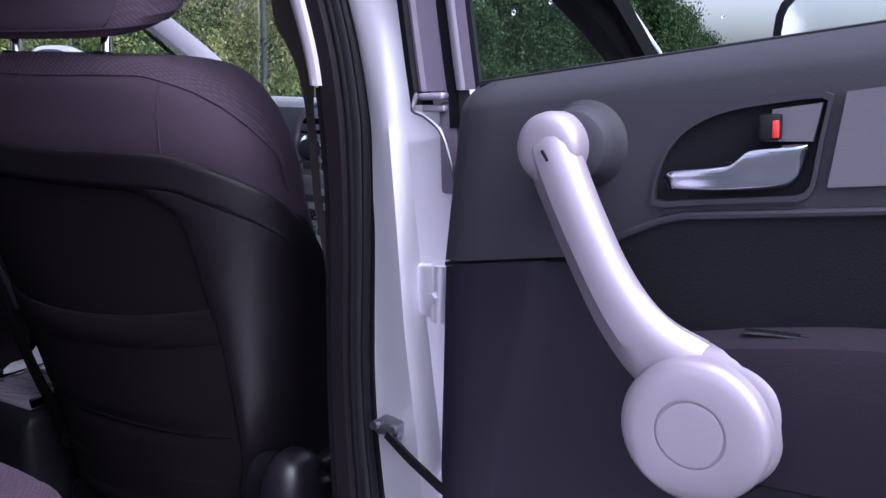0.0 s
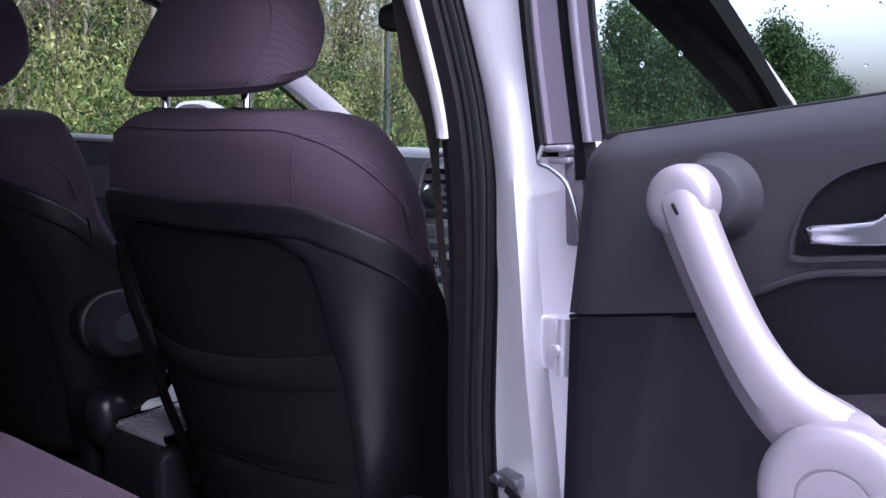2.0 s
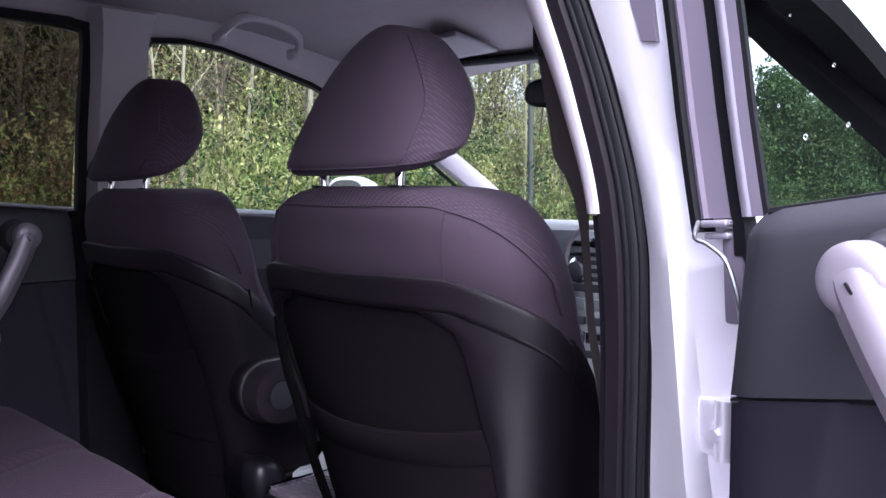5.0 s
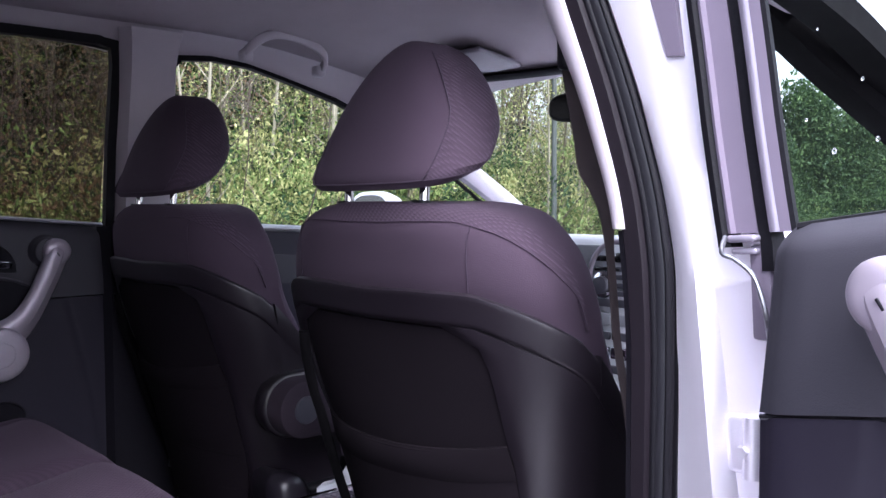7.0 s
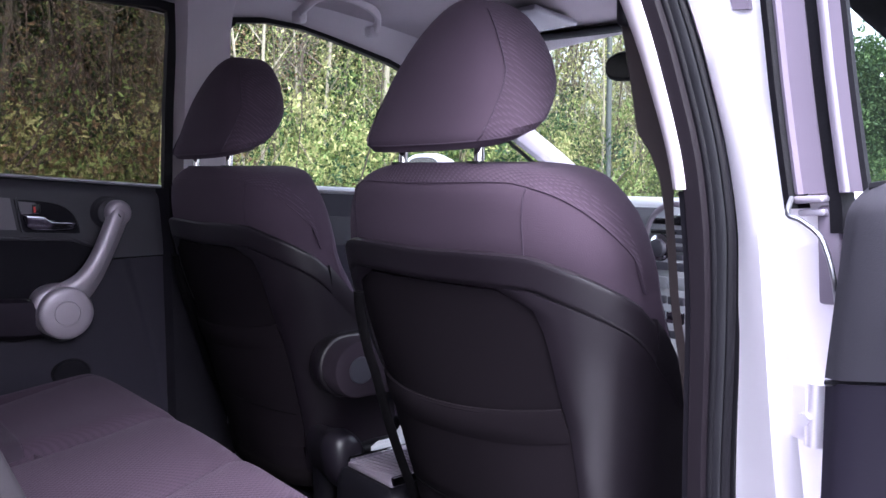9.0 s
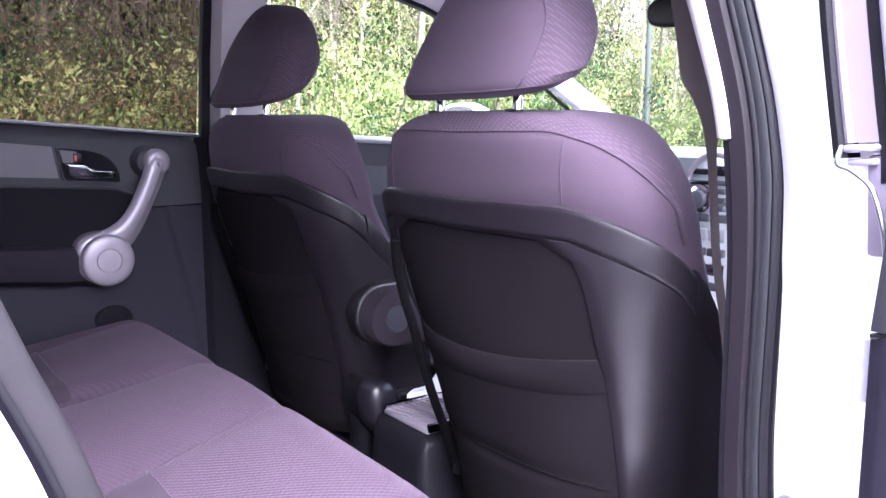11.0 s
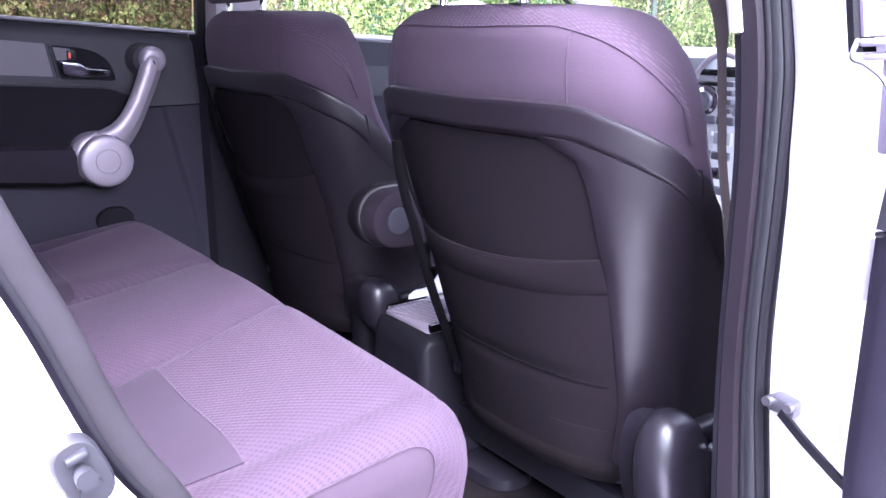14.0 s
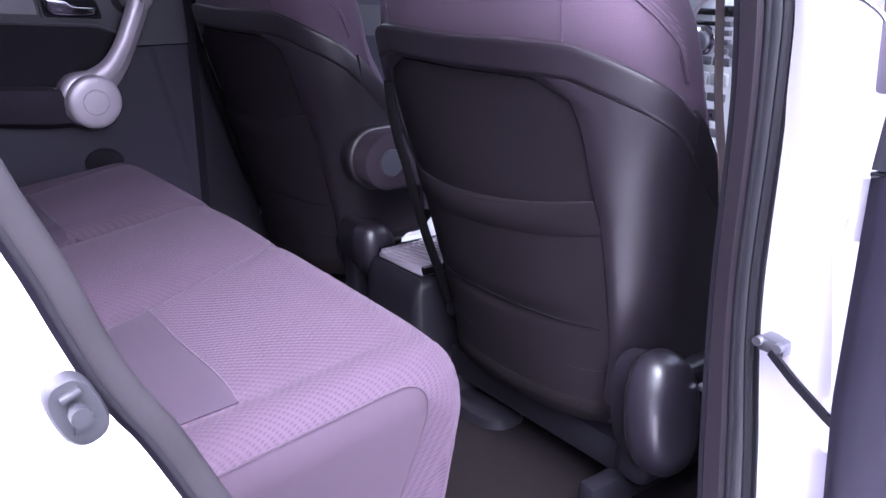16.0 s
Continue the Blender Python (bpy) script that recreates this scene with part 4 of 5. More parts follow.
# side wall of the cabin above the belt, pale trim
part("side_rail_far", patch(lambda y, v: Vector((-0.705 + 0.035 * v ** 2, y, lerp([(-1.7, 1.62), (-0.9, 1.645), (-0.3, 1.662), (0.05, 1.664), (0.20, 1.645), (0.30, 1.648), (0.40, 1.641), (0.50, 1.618), (0.66, 1.576), (0.85, 1.508), (1.05, 1.413)], y) + v * max(0.01, roof(-0.66, y) + 0.004 - lerp([(-1.7, 1.62), (-0.9, 1.645), (-0.3, 1.662), (0.05, 1.664), (0.20, 1.645), (0.30, 1.648), (0.40, 1.641), (0.50, 1.618), (0.66, 1.576), (0.85, 1.508), (1.05, 1.413)], y)))), span(-1.7, 1.02, 60), span(0, 1, 6), 0.02, (-1, 0, 0)), pale_trim, car)
# pillar foot and sill in a near-black that stands in for cabin shade
part("centre_pillar_foot_far", loft([[(-0.70, y0, z), (-0.668, y0 + 0.02, z), (-0.668, y1 - 0.012, z), (-0.70, y1, z)] for z, y0, y1 in ((0.45, 0.005, 0.22), (1.2385, 0.008, 0.186))]), shade_dark, car)
part("sill_far", rbox((-0.715, 0.2, 0.50), (0.10, 1.7, 0.24), 0.03, 3), shade_dark, car)
part("centre_pillar_far", loft([[(-0.70 + 0.02 * k, y0, z), (-0.665 + 0.012 * k, y0 + 0.02, z), (-0.665 + 0.012 * k, y1 - 0.012, z), (-0.70 + 0.02 * k, y1, z)] for k, z, y0, y1 in ((0, 1.24, 0.040, 0.186), (0.5, 1.45, 0.050, 0.190), (0.9, 1.60, 0.060, 0.196), (1, 1.66, 0.062, 0.205), (1, 1.69, 0.060, 0.215))]), pale_trim, car)
part("rear_window_seal_far", sweep([(-0.69, y, z) for y, z in ((-0.9, 1.64), (-0.3, 1.655), (0.02, 1.656), (0.052, 1.645), (0.055, 1.60), (0.040, 1.42), (0.030, 1.235))], [(-0.010, -0.010), (0.010, -0.010), (0.010, 0.010), (-0.010, 0.010)], (1, 0, 0)), rubber, car)
for s in (-1, 1):
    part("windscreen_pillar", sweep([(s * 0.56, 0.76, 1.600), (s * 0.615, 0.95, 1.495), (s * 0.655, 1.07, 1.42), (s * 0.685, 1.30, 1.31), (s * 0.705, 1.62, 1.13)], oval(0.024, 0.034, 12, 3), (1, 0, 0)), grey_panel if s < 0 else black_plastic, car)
part("windscreen_pillar_trim", sweep([(0.555, 0.30, 1.700), (0.558, 0.50, 1.675), (0.560, 0.66, 1.625), (0.575, 0.78, 1.57), (0.625, 0.95, 1.475), (0.665, 1.07, 1.405), (0.695, 1.30, 1.295), (0.715, 1.62, 1.115)], oval(0.040, 0.055, 12, 3), (1, 0, 0)), shade_black, car)
part("windscreen_header", sweep([(x, 0.98 - 0.55 * x * x, 1.622 - 0.02 * x * x) for x in span(-0.58, 0.58, 15)], oval(0.010, 0.030, 12), (0, 0, 1)), shade_dark, car)
part("windscreen_pillar_skin", sweep([(0.615, 0.76, 1.60), (0.672, 0.95, 1.505), (0.712, 1.07, 1.435), (0.742, 1.30, 1.325), (0.762, 1.62, 1.145)], oval(0.003, 0.006, 10), (1, 0, 0)), paint, car)
screen = part("windscreen", patch(lambda x, v: Vector((x * (0.60 + 0.1 * v), 0.98 + 0.68 * v - (0.20 - 0.1 * v) * x * x, 1.628 - 0.533 * v)), span(-1, 1, 14), span(0, 1, 8), 0.004, (0, 1, 0)), hazed, car)
screen.visible_shadow = False
part("bonnet", patch(lambda x, y: Vector((x, y, 1.04 - 0.05 * (y - 1.65) - 0.05 * x * x)), span(-0.78, 0.78, 12), span(1.62, 2.5, 10), 0.01, (0, 0, -1)), paint, car)

# near side: centre pillar with trim, seals and painted jamb
def seal_in(z):
    return smooth([(0.55, 0.752), (0.75, 0.733), (0.97, 0.724), (1.10, 0.724), (1.255, 0.712), (1.38, 0.678), (1.50, 0.632), (1.60, 0.592), (1.70, 0.548)], z)


def seal_out(z):
    return smooth([(0.55, 0.803), (0.76, 0.783), (0.90, 0.767), (0.97, 0.764), (1.10, 0.766), (1.20, 0.765), (1.27, 0.756), (1.38, 0.726), (1.50, 0.680), (1.60, 0.640), (1.70, 0.600)], z)


def inner_w(z):
    return lerp([(1.255, 0.018), (1.38, 0.025), (1.5, 0.036), (1.7, 0.05)], z)


zz = span(0.55, 1.70, 70)
JY = 0.055
def column(rows, mat, name, z0, z1, parent=car, label=""):
    """An upright strip: rows give x and y by height."""
    hs = [z0] + [z for z in zz if z0 < z < z1] + [z1]
    return part(name, loft([[(x(z), y, z) for x, y in rows] for z in hs]), mat, parent, label)
column([(lambda z: seal_in(z) - 0.020, JY + 0.03), (lambda z: seal_in(z) - 0.004, JY - 0.012), (lambda z: seal_in(z) + 0.008, JY - 0.012), (lambda z: seal_in(z) + 0.012, JY + 0.06), (lambda z: seal_in(z) + 0.01, JY + 0.20), (lambda z: seal_in(z) - 0.03, JY + 0.20)], black_plastic, "pillar_trim_lower", 0.55, 1.2535)
column([(lambda z: seal_in(z) - inner_w(z), JY + 0.012), (lambda z: seal_in(z) - 0.88 * inner_w(z), JY - 0.002), (lambda z: seal_in(z) - 0.68 * inner_w(z), JY - 0.010), (lambda z: seal_in(z) - 0.40 * inner_w(z), JY - 0.016), (lambda z: seal_in(z) - 0.10 * inner_w(z), JY - 0.019), (lambda z: seal_in(z) + 0.004, JY - 0.018), (lambda z: seal_in(z) + 0.008, JY - 0.010), (lambda z: seal_in(z) + 0.012, JY + 0.06), (lambda z: seal_in(z) - 0.04, JY + 0.17)], pale_trim, "pillar_trim_upper", 1.2555, 1.70, label="pale grey upper pillar trim")
def bead(off, r0, r1, mat, name, dy):
    pts = [(seal_in(z) + off * (seal_out(z) - seal_in(z)), JY + dy, z) for z in zz]
    part(name, sweep(pts, oval(r0, r1, 12), (1, 0, 0)), mat, seal_thing)
seal_thing = thing("door_seal", (0, 0, 0), "black rubber door seal along the pillar", "door seal")
bead(0.60, 0.0050, 0.006, rubber, "lip", -0.002)
bead(0.77, 0.0105, 0.005, grey_rubber, "bulb", -0.001)
bead(0.97, 0.0042, 0.006, rubber, "lip", 0.0)
strip_x = lambda f: (lambda z: seal_in(z) + f * (seal_out(z) - seal_in(z)))
column([(strip_x(-0.02), JY + 0.02), (strip_x(0.0), JY - 0.010), (strip_x(0.08), JY - 0.0135), (strip_x(0.46), JY - 0.0125), (strip_x(0.54), JY - 0.008), (strip_x(0.56), JY + 0.02)], pillar_dark, "pillar_strip", 0.55, 1.70, label="dark pillar trim strip beside the seal")
column([(lambda z: seal_in(z) + 0.004, JY + 0.008), (lambda z: seal_out(z) + 0.004, JY + 0.008), (lambda z: seal_out(z) + 0.004, JY + 0.05), (lambda z: seal_in(z) + 0.004, JY + 0.05)], rubber, "seal_channel", 0.55, 1.70)
def fold(z):
    return smooth([(0.55, 0.875), (0.75, 0.860), (0.88, 0.845), (1.0, 0.828), (1.15, 0.812), (1.25, 0.800), (1.38, 0.770), (1.5, 0.735), (1.7, 0.65)], z)
def step(z):
    """How far the outer half of the jamb lies behind its inner half."""
    return lerp([(0.98, 1.0), (1.20, 0.45), (1.34, 0.0)], z)
def reach(z):
    return lerp([(1.20, 0.096), (1.27, 0.050), (1.7, 0.045)], z)
jamb = loft([[(seal_out(z), JY + 0.02, z), (seal_out(z) + 0.002, JY + 0.002 + 0.010 * step(z), z), (seal_out(z) + 0.008 + 0.006 * step(z), JY - 0.004 + 0.014 * step(z), z), ((seal_out(z) + fold(z)) / 2, JY - 0.006 + 0.007 * step(z), z), (fold(z) - 0.010, JY - 0.004 - 0.003 * step(z), z), (fold(z) - 0.002, JY - 0.003 + 0.006 * step(z), z),
              (fold(z) + 0.004, JY - 0.002 + 0.020 * step(z), z), (fold(z) + reach(z) * 0.52, JY + 0.001 + 0.031 * step(z), z), (fold(z) + reach(z) * 0.88, JY + 0.004 + 0.032 * step(z), z), (fold(z) + reach(z) * 0.97, JY + 0.012 + 0.030 * step(z), z), (fold(z) + reach(z), JY + 0.09, z), (seal_out(z), JY + 0.09, z)] for z in span(0.55, 1.70, 90)])
part("door_jamb", jamb, paint, car, "silver painted door jamb")
for x, z in ((0.833, 1.047), (0.864, 0.819)):
    hinge = part("hinge", rbox((x, JY + 0.02, z), (0.026, 0.022, 0.058), 0.006, 3), paint, None, "silver painted door hinge")
    hinge.parent, hinge.matrix_parent_inverse = near_door, near_door.matrix_basis.inverted()
    part("knuckle", tube([(x + 0.018, JY + 0.010, z - 0.03), (x + 0.018, JY + 0.010, z + 0.03)], 0.010, 14), paint, hinge)
    part("bolt", merge(tube([(x + 0.012, JY + 0.012, z - 0.004), (x + 0.012, JY - 0.004, z - 0.004)], 0.0065, 6), tube([(x + 0.012, JY + 0.012, z - 0.004), (x + 0.012, JY + 0.004, z - 0.004)], 0.010, 16)), paint, hinge)

# check strap and harness of the near door
strap = thing("door_check_strap", (0, 0, 0), "dark steel door check strap with bolts", "door check")
part("bracket", rbox((0.800, JY - 0.004, 0.893), (0.030, 0.022, 0.016), 0.003), steel, strap)
for dx in (-0.013, 0.010):
    part("bolt", tube([(0.800 + dx, JY - 0.010, 0.896), (0.800 + dx, JY - 0.020, 0.896)], 0.0050, 12), steel, strap)
part("arm", sweep([(0.803, JY - 0.018, 0.890), (0.835, JY - 0.026, 0.874), (0.875, JY - 0.03, 0.853), (0.91, JY - 0.03, 0.835)], [(-0.002, -0.0045), (0.002, -0.0045), (0.002, 0.0045), (-0.002, 0.0045)], (0, 1, 0)), black_plastic, strap)
harness = thing("door_cable", (0, 0, 0), "thin grey cable from the door frame", "cable")
part("cable", tube(spline([(0.836, 0.035, 1.25), (0.841, 0.02, 1.236), (0.853, 0.02, 1.231), (0.869, 0.02, 1.220), (0.877, 0.02, 1.206), (0.885, 0.02, 1.18), (0.890, 0.02, 1.15)], 6), 0.0024, 8), steel, harness)

# near rear quarter: edge of the opening, seal, painted jamb with striker
edge = [(-0.735, 1.60), (-0.672, 1.35), (-0.632, 1.22), (-0.609, 1.153), (-0.599, 1.128), (-0.589, 1.102), (-0.578, 1.069), (-0.566, 1.036), (-0.553, 1.01), (-0.538, 0.983), (-0.490, 0.88), (-0.43, 0.80), (-0.36, 0.72), (-0.30, 0.60), (-0.27, 0.50)]
edge_pts = spline([(0.76, y, z) for y, z in edge], 6)
quarter = patch(lambda k, v: Vector((0.765 + 0.012 * math.sin(min(1, v * 8) * 1.57) + 0.06 * v, edge_pts[int(k)][1] - 0.028 - v * 0.34, edge_pts[int(k)][2] - v * 0.10)), list(range(len(edge_pts))), [0, 0.02, 0.05, 0.1, 0.2, 0.4, 0.7, 1.0], 0.02, (-1, 0, 0))
part("quarter_jamb", quarter, paint, car, "silver painted rear door jamb")
rear_seal = thing("door_seal", (0, 0, 0), "grey rubber door seal round the rear opening", "door seal")
part("bulb", sweep([p + Vector((0.0, -0.012, 0)) for p in edge_pts], oval(0.007, 0.0098, 16, 2.4), (1, 0, 0)), pale_rubber, rear_seal)
part("lip", sweep([p + Vector((0.004, -0.0215, 0)) for p in edge_pts], oval(0.002, 0.0025, 10), (1, 0, 0)), rubber, rear_seal)
part("inner_trim", patch(lambda k, v: Vector((0.752 - 0.05 * v, edge_pts[int(k)][1] - 0.004 - 0.10 * v, edge_pts[int(k)][2] - 0.01 * v)), list(range(0, len(edge_pts), 2)), span(0, 1, 4), 0.01, (0, -1, 0)), door_dark, car)
part("quarter_skin", patch(lambda y, v: Vector((0.86 + 0.03 * math.sin(v * 3), y, 0.45 + v * 0.85)), span(-1.8, -0.86, 8), span(0, 1, 10), 0.01, (-1, 0, 0)), paint, car)
striker = thing("door_striker", Matrix.Translation((0.790, -0.605, 1.036)) @ Matrix.Rotation(radians(20), 4, "X") @ Matrix.Scale(0.66, 4), "steel door striker on a grey base plate", "striker")
part("base_plate", loft([[(d, u, v) for u, v in oval(a, b, 26, 2.6)] for d, a, b in ((-0.012, 0.020, 0.032), (0.002, 0.020, 0.032), (0.005, 0.018, 0.030))]), zinc_plastic, striker)
part("pin", merge(tube([(0.0, 0.0, 0.006), (0.022, 0.0, 0.006)], 0.006, 14), tube([(0.016, 0.0, 0.006), (0.026, 0.0, 0.006)], 0.0085, 14)), zinc_plastic, striker)
part("screw", tube([(0.0, 0.0, -0.015), (0.010, 0.0, -0.015)], 0.0105, 16), zinc_plastic, striker)
part("tab", rbox((0.008, 0.002, 0.020), (0.012, 0.018, 0.006), 0.002), zinc_plastic, striker)

# closed front door of the near side, seen beyond the pillar
nfd = thing("front_door", (0.86, 0, 0), "closed silver front car door", "car door")
part("outer_skin", patch(lambda y, v: Vector((0.02 * math.sin(v * 3), y, 0.48 + v * 0.74)), span(0.155, 1.25, 8), span(0, 1, 8), 0.05, (-1, 0, 0)), paint, nfd)
part("window_frame", sweep(spline([(-0.20, 0.30, 1.65), (-0.21, 0.45, 1.63), (-0.20, 0.75, 1.56), (-0.17, 1.05, 1.42), (-0.13, 1.35, 1.24)], 6), [(-0.03, -0.022), (0.03, -0.022), (0.03, 0.022), (-0.03, 0.022)], (1, 0, 0)), shade_black, nfd)

# ---- dashboard, console and fittings in the front ----
dash = thing("dashboard", (0, 0, 0), "grey dashboard with centre control stack", "dashboard")
part("top_pad", loft([[(x, y, z) for y, z in ((0.93, 1.02), (0.86, 1.10), (0.86, 1.16), (0.90, 1.195), (1.05, 1.205), (1.50, 1.16), (1.50, 1.0))] for x in span(-0.70, 0.70, 16)]), dash_plastic, dash)
part("lower_panel", loft([[(x, y, z) for y, z in ((0.93, 1.02), (0.98, 0.80), (1.20, 0.75), (1.30, 1.0))] for x in span(-0.70, 0.70, 8)]), door_dark, dash)
stack = part("centre_panel", loft([[(x, 0.80 + 0.10 * (abs(x) / 0.15) ** 3, z0), (x, 0.84 + 0.10 * (abs(x) / 0.15) ** 3, z1), (x, 1.0, z1), (x, 1.0, z0)] for x, z0, z1 in [(q, 0.80, 1.19) for q in span(-0.17, 0.17, 13)]]), stack_grey, dash)
face = lambda z: 0.80 + 0.04 * (z - 0.80) / 0.39
part("bezel_arc", tube([(0.135 + 0.075 * math.cos(t), face(1.12) - 0.006, 1.115 + 0.085 * math.sin(t)) for t in span(1.2, 3.9, 24)], 0.006, 10), silver_plastic, stack)
for x in (-0.10, 0.100):
    part("knob", loft([[(x + u, face(1.10) + 0.004 - d, 1.104 + v) for u, v in oval(r, r, 24)] for d, r in ((0.0, 0.030), (0.012, 0.030), (0.016, 0.024))]), chrome, stack)
    part("knob_face", loft([[(x + u, face(1.10) + 0.004 - d, 1.104 + v) for u, v in oval(r, r, 24)] for d, r in ((0.012, 0.021), (0.026, 0.019), (0.028, 0.015))]), cap_grey, stack)
for r in range(5):
    for c in range(5):
        z = 1.065 - r * 0.036
        part("button", rbox((-0.040 + c * 0.048, face(z) - 0.003, z), (0.042, 0.010, 0.026 if r % 2 else 0.018), 0.003), (cap_grey, stack_grey, cap_grey, chrome, cap_grey)[r], stack)
for z, h in ((1.162, 0.013), (1.139, 0.009)):
    part("slot", rbox((0.108, face(z) - 0.003, z), (0.070, 0.012, h), 0.002), screen_black, stack)
part("display", rbox((0.147, face(1.15) - 0.002, 1.165), (0.036, 0.012, 0.022), 0.003), screen_black, stack)
for z in (1.14, 1.122, 1.104, 1.086):
    part("button", rbox((0.147, face(z) - 0.003, z), (0.030, 0.012, 0.011), 0.002), cap_grey, stack)
console = thing("centre_console", (0, 0, 0), "black plastic centre console with ribbed silver tray", "console")
def console_ring(y, h, w, r):
    """An upright section of the console with rounded upper edges."""
    arc = [(w - r + r * math.sin(t), h - r + r * math.cos(t)) for t in span(0, math.pi / 2, 6)]
    return [(x, y, z) for x, z in [(w + 0.006, 0.50)] + arc[::-1] + [(-x, z) for x, z in arc] + [(-w - 0.006, 0.50)]]
part("body", loft([console_ring(y, h, w, r) for y, h, w, r in ((0.098, 0.60, 0.072, 0.020), (0.100, 0.690, 0.074, 0.022), (0.106, 0.716, 0.080, 0.022), (0.116, 0.727, 0.085, 0.020), (0.20, 0.728, 0.086, 0.018), (0.40, 0.730, 0.088, 0.018), (0.55, 0.75, 0.09, 0.018), (0.80, 0.78, 0.09, 0.018))]), black_plastic, console)
tray = part("tray", rbox((0.004, 0.300, 0.732), (0.142, 0.360, 0.010), 0.004), silver_plastic, console, "ribbed silver tray")
for i in range(26):
    part("rib", rbox((0.006, 0.134 + i * 0.0128, 0.7385), (0.122, 0.0062, 0.005), 0.0015, 2, Matrix.Rotation(radians(14), 4, "Z")), silver_plastic, tray)
for s in (-1, 1):
    part("tray_edge", rbox((0.004 + s * 0.070, 0.300, 0.738), (0.009, 0.355, 0.016), 0.003), chrome, tray)
leaflet = thing("paper_leaflet", (-0.062, 0.215, 0.7405), "crumpled white paper leaflet stuck beside the tray", "paper")
fold_line = lambda u, v: Vector((-0.012 * math.sin(v * 2.2) + 0.006 * noise.noise(Vector((u * 3, v * 3, 2))), -0.045 + 0.090 * u + 0.012 * v, v * (0.014 + 0.056 * max(0.0, u - 0.25)) + 0.006 * math.sin(u * 9) * v))
part("sheet", patch(fold_line, span(0, 1, 14), span(0, 1, 8), 0.0012, (1, 0, 0)), label_white, leaflet)
buckle = thing("belt_buckle", (-0.098, 0.265, 0.50), "black seat belt buckle on a short stalk", "belt buckle")
part("stalk", tube([(0, 0, 0), (0.004, 0.0, 0.20)], 0.009, 10), black_plastic, buckle)
part("housing", rbox((0.006, 0.0, 0.245), (0.026, 0.030, 0.095), 0.006, 3), black_plastic, buckle)
mirror = thing("rear_view_mirror", (0.095, 0.79, 1.498), "black rear-view mirror below the roof", "mirror")
part("shell", loft([[(u, d, v) for u, v in oval(a, b, 30, 3.4)] for d, a, b in ((0.012, 0.108, 0.026), (0.004, 0.115, 0.033), (-0.012, 0.115, 0.034), (-0.016, 0.111, 0.030))]), black_plastic, mirror)
part("mirror_glass", loft([[(u, d, v) for u, v in oval(a, b, 30, 3.4)] for d, a, b in ((-0.0145, 0.107, 0.027), (-0.0175, 0.106, 0.026))]), screen_black, mirror)
part("stalk", tube(spline([(0.0, 0.01, 0.02), (0.0, 0.05, 0.07), (0.0, 0.14, 0.125)], 5), 0.012, 10), pale_trim, mirror)
lamp = thing("map_lamp", (-0.371, 0.860, 1.668), "pale plastic overhead console with map lamp", "overhead console")
part("housing", loft([[(u, v, d) for u, v in oval(a, b, 30, 4)] for d, a, b in ((0.02, 0.105, 0.075), (-0.004, 0.10, 0.070), (-0.012, 0.088, 0.058), (-0.014, 0.07, 0.04))]), headlining, lamp)
part("lens", rbox((0.0, 0.01, -0.0145), (0.12, 0.03, 0.007), 0.003), label_white, lamp, "white lamp lens")
for x in (-0.36,):
    visor = thing("sun_visor", (x, 0.80, 1.642), "pale grey folded sun visor", "sun visor", "sun visors")
    # darker grey than the visor's own, for the shade on its underside
    part("panel", rbox((0, 0, 0), (0.34, 0.15, 0.014), 0.006, 3, Matrix.Rotation(radians(-9), 4, "X")), grey_panel, visor)
for y in (0.456, -0.45):
    grab = thing("grab_handle", (-0.605, y, 1.676), "pale plastic roof grab handle", "grab handle", "grab handles")
    part("bar", sweep(spline([(0.0, -0.122, -0.030), (0.020, -0.114, -0.012), (0.034, -0.088, 0.012), (0.038, -0.052, 0.024), (0.038, 0.0, 0.024), (0.036, 0.055, 0.012), (0.032, 0.088, -0.006), (0.022, 0.098, -0.026), (0.0, 0.098, -0.048)], 5), oval(0.011, 0.008, 12, 2.6), (0, 0, 1)), pale_trim, grab)
    for s, dz in ((-0.116, -0.030), (0.094, -0.046)):
        part("foot", rbox((0.0, s, dz), (0.03, 0.03, 0.03), 0.008, 3), pale_trim, grab)
belt = thing("seat_belt", (0, 0, 0), "dark brown seat belt hanging from the pillar", "seat belt")
part("webbing", sweep(spline([(0.560, 0.15, 1.47), (0.582, 0.15, 1.369), (0.590, 0.15, 1.326), (0.603, 0.15, 1.301), (0.613, 0.15, 1.272), (0.617, 0.15, 1.239), (0.622, 0.15, 1.190), (0.627, 0.15, 1.141), (0.631, 0.15, 1.107), (0.65, 0.16, 0.95), (0.67, 0.17, 0.62)], 6), lambda k: [(a * (0.018 - 0.013 * min(1, max(0, k - 0.2) * 3)), b) for a, b in ((-1, -0.0012), (1, -0.0012), (1, 0.0012), (-1, 0.0012))], (0.5, 0.85, 0)), webbing, belt)
part("guide", rbox((0.565, 0.15, 1.47), (0.02, 0.06, 0.045), 0.008, 3), black_plastic, belt)
wing = thing("door_mirror", (-0.905, 0.97, 1.255), "silver door mirror with black base", "door mirror")
part("shell", loft([[(u, d, v) for u, v in oval(a, b, 28, 2.8)] for d, a, b in ((-0.03, 0.100, 0.066), (-0.028, 0.106, 0.072), (0.0, 0.106, 0.074), (0.04, 0.09, 0.062), (0.065, 0.06, 0.04))]), paint, wing)
part("mirror_glass", loft([[(u, d, v) for u, v in oval(a, b, 28, 2.8)] for d, a, b in ((-0.026, 0.096, 0.063), (-0.0315, 0.095, 0.062))]), chrome, wing)
part("foot", rbox((0.12, 0.01, -0.05), (0.10, 0.05, 0.03), 0.01), black_plastic, wing)
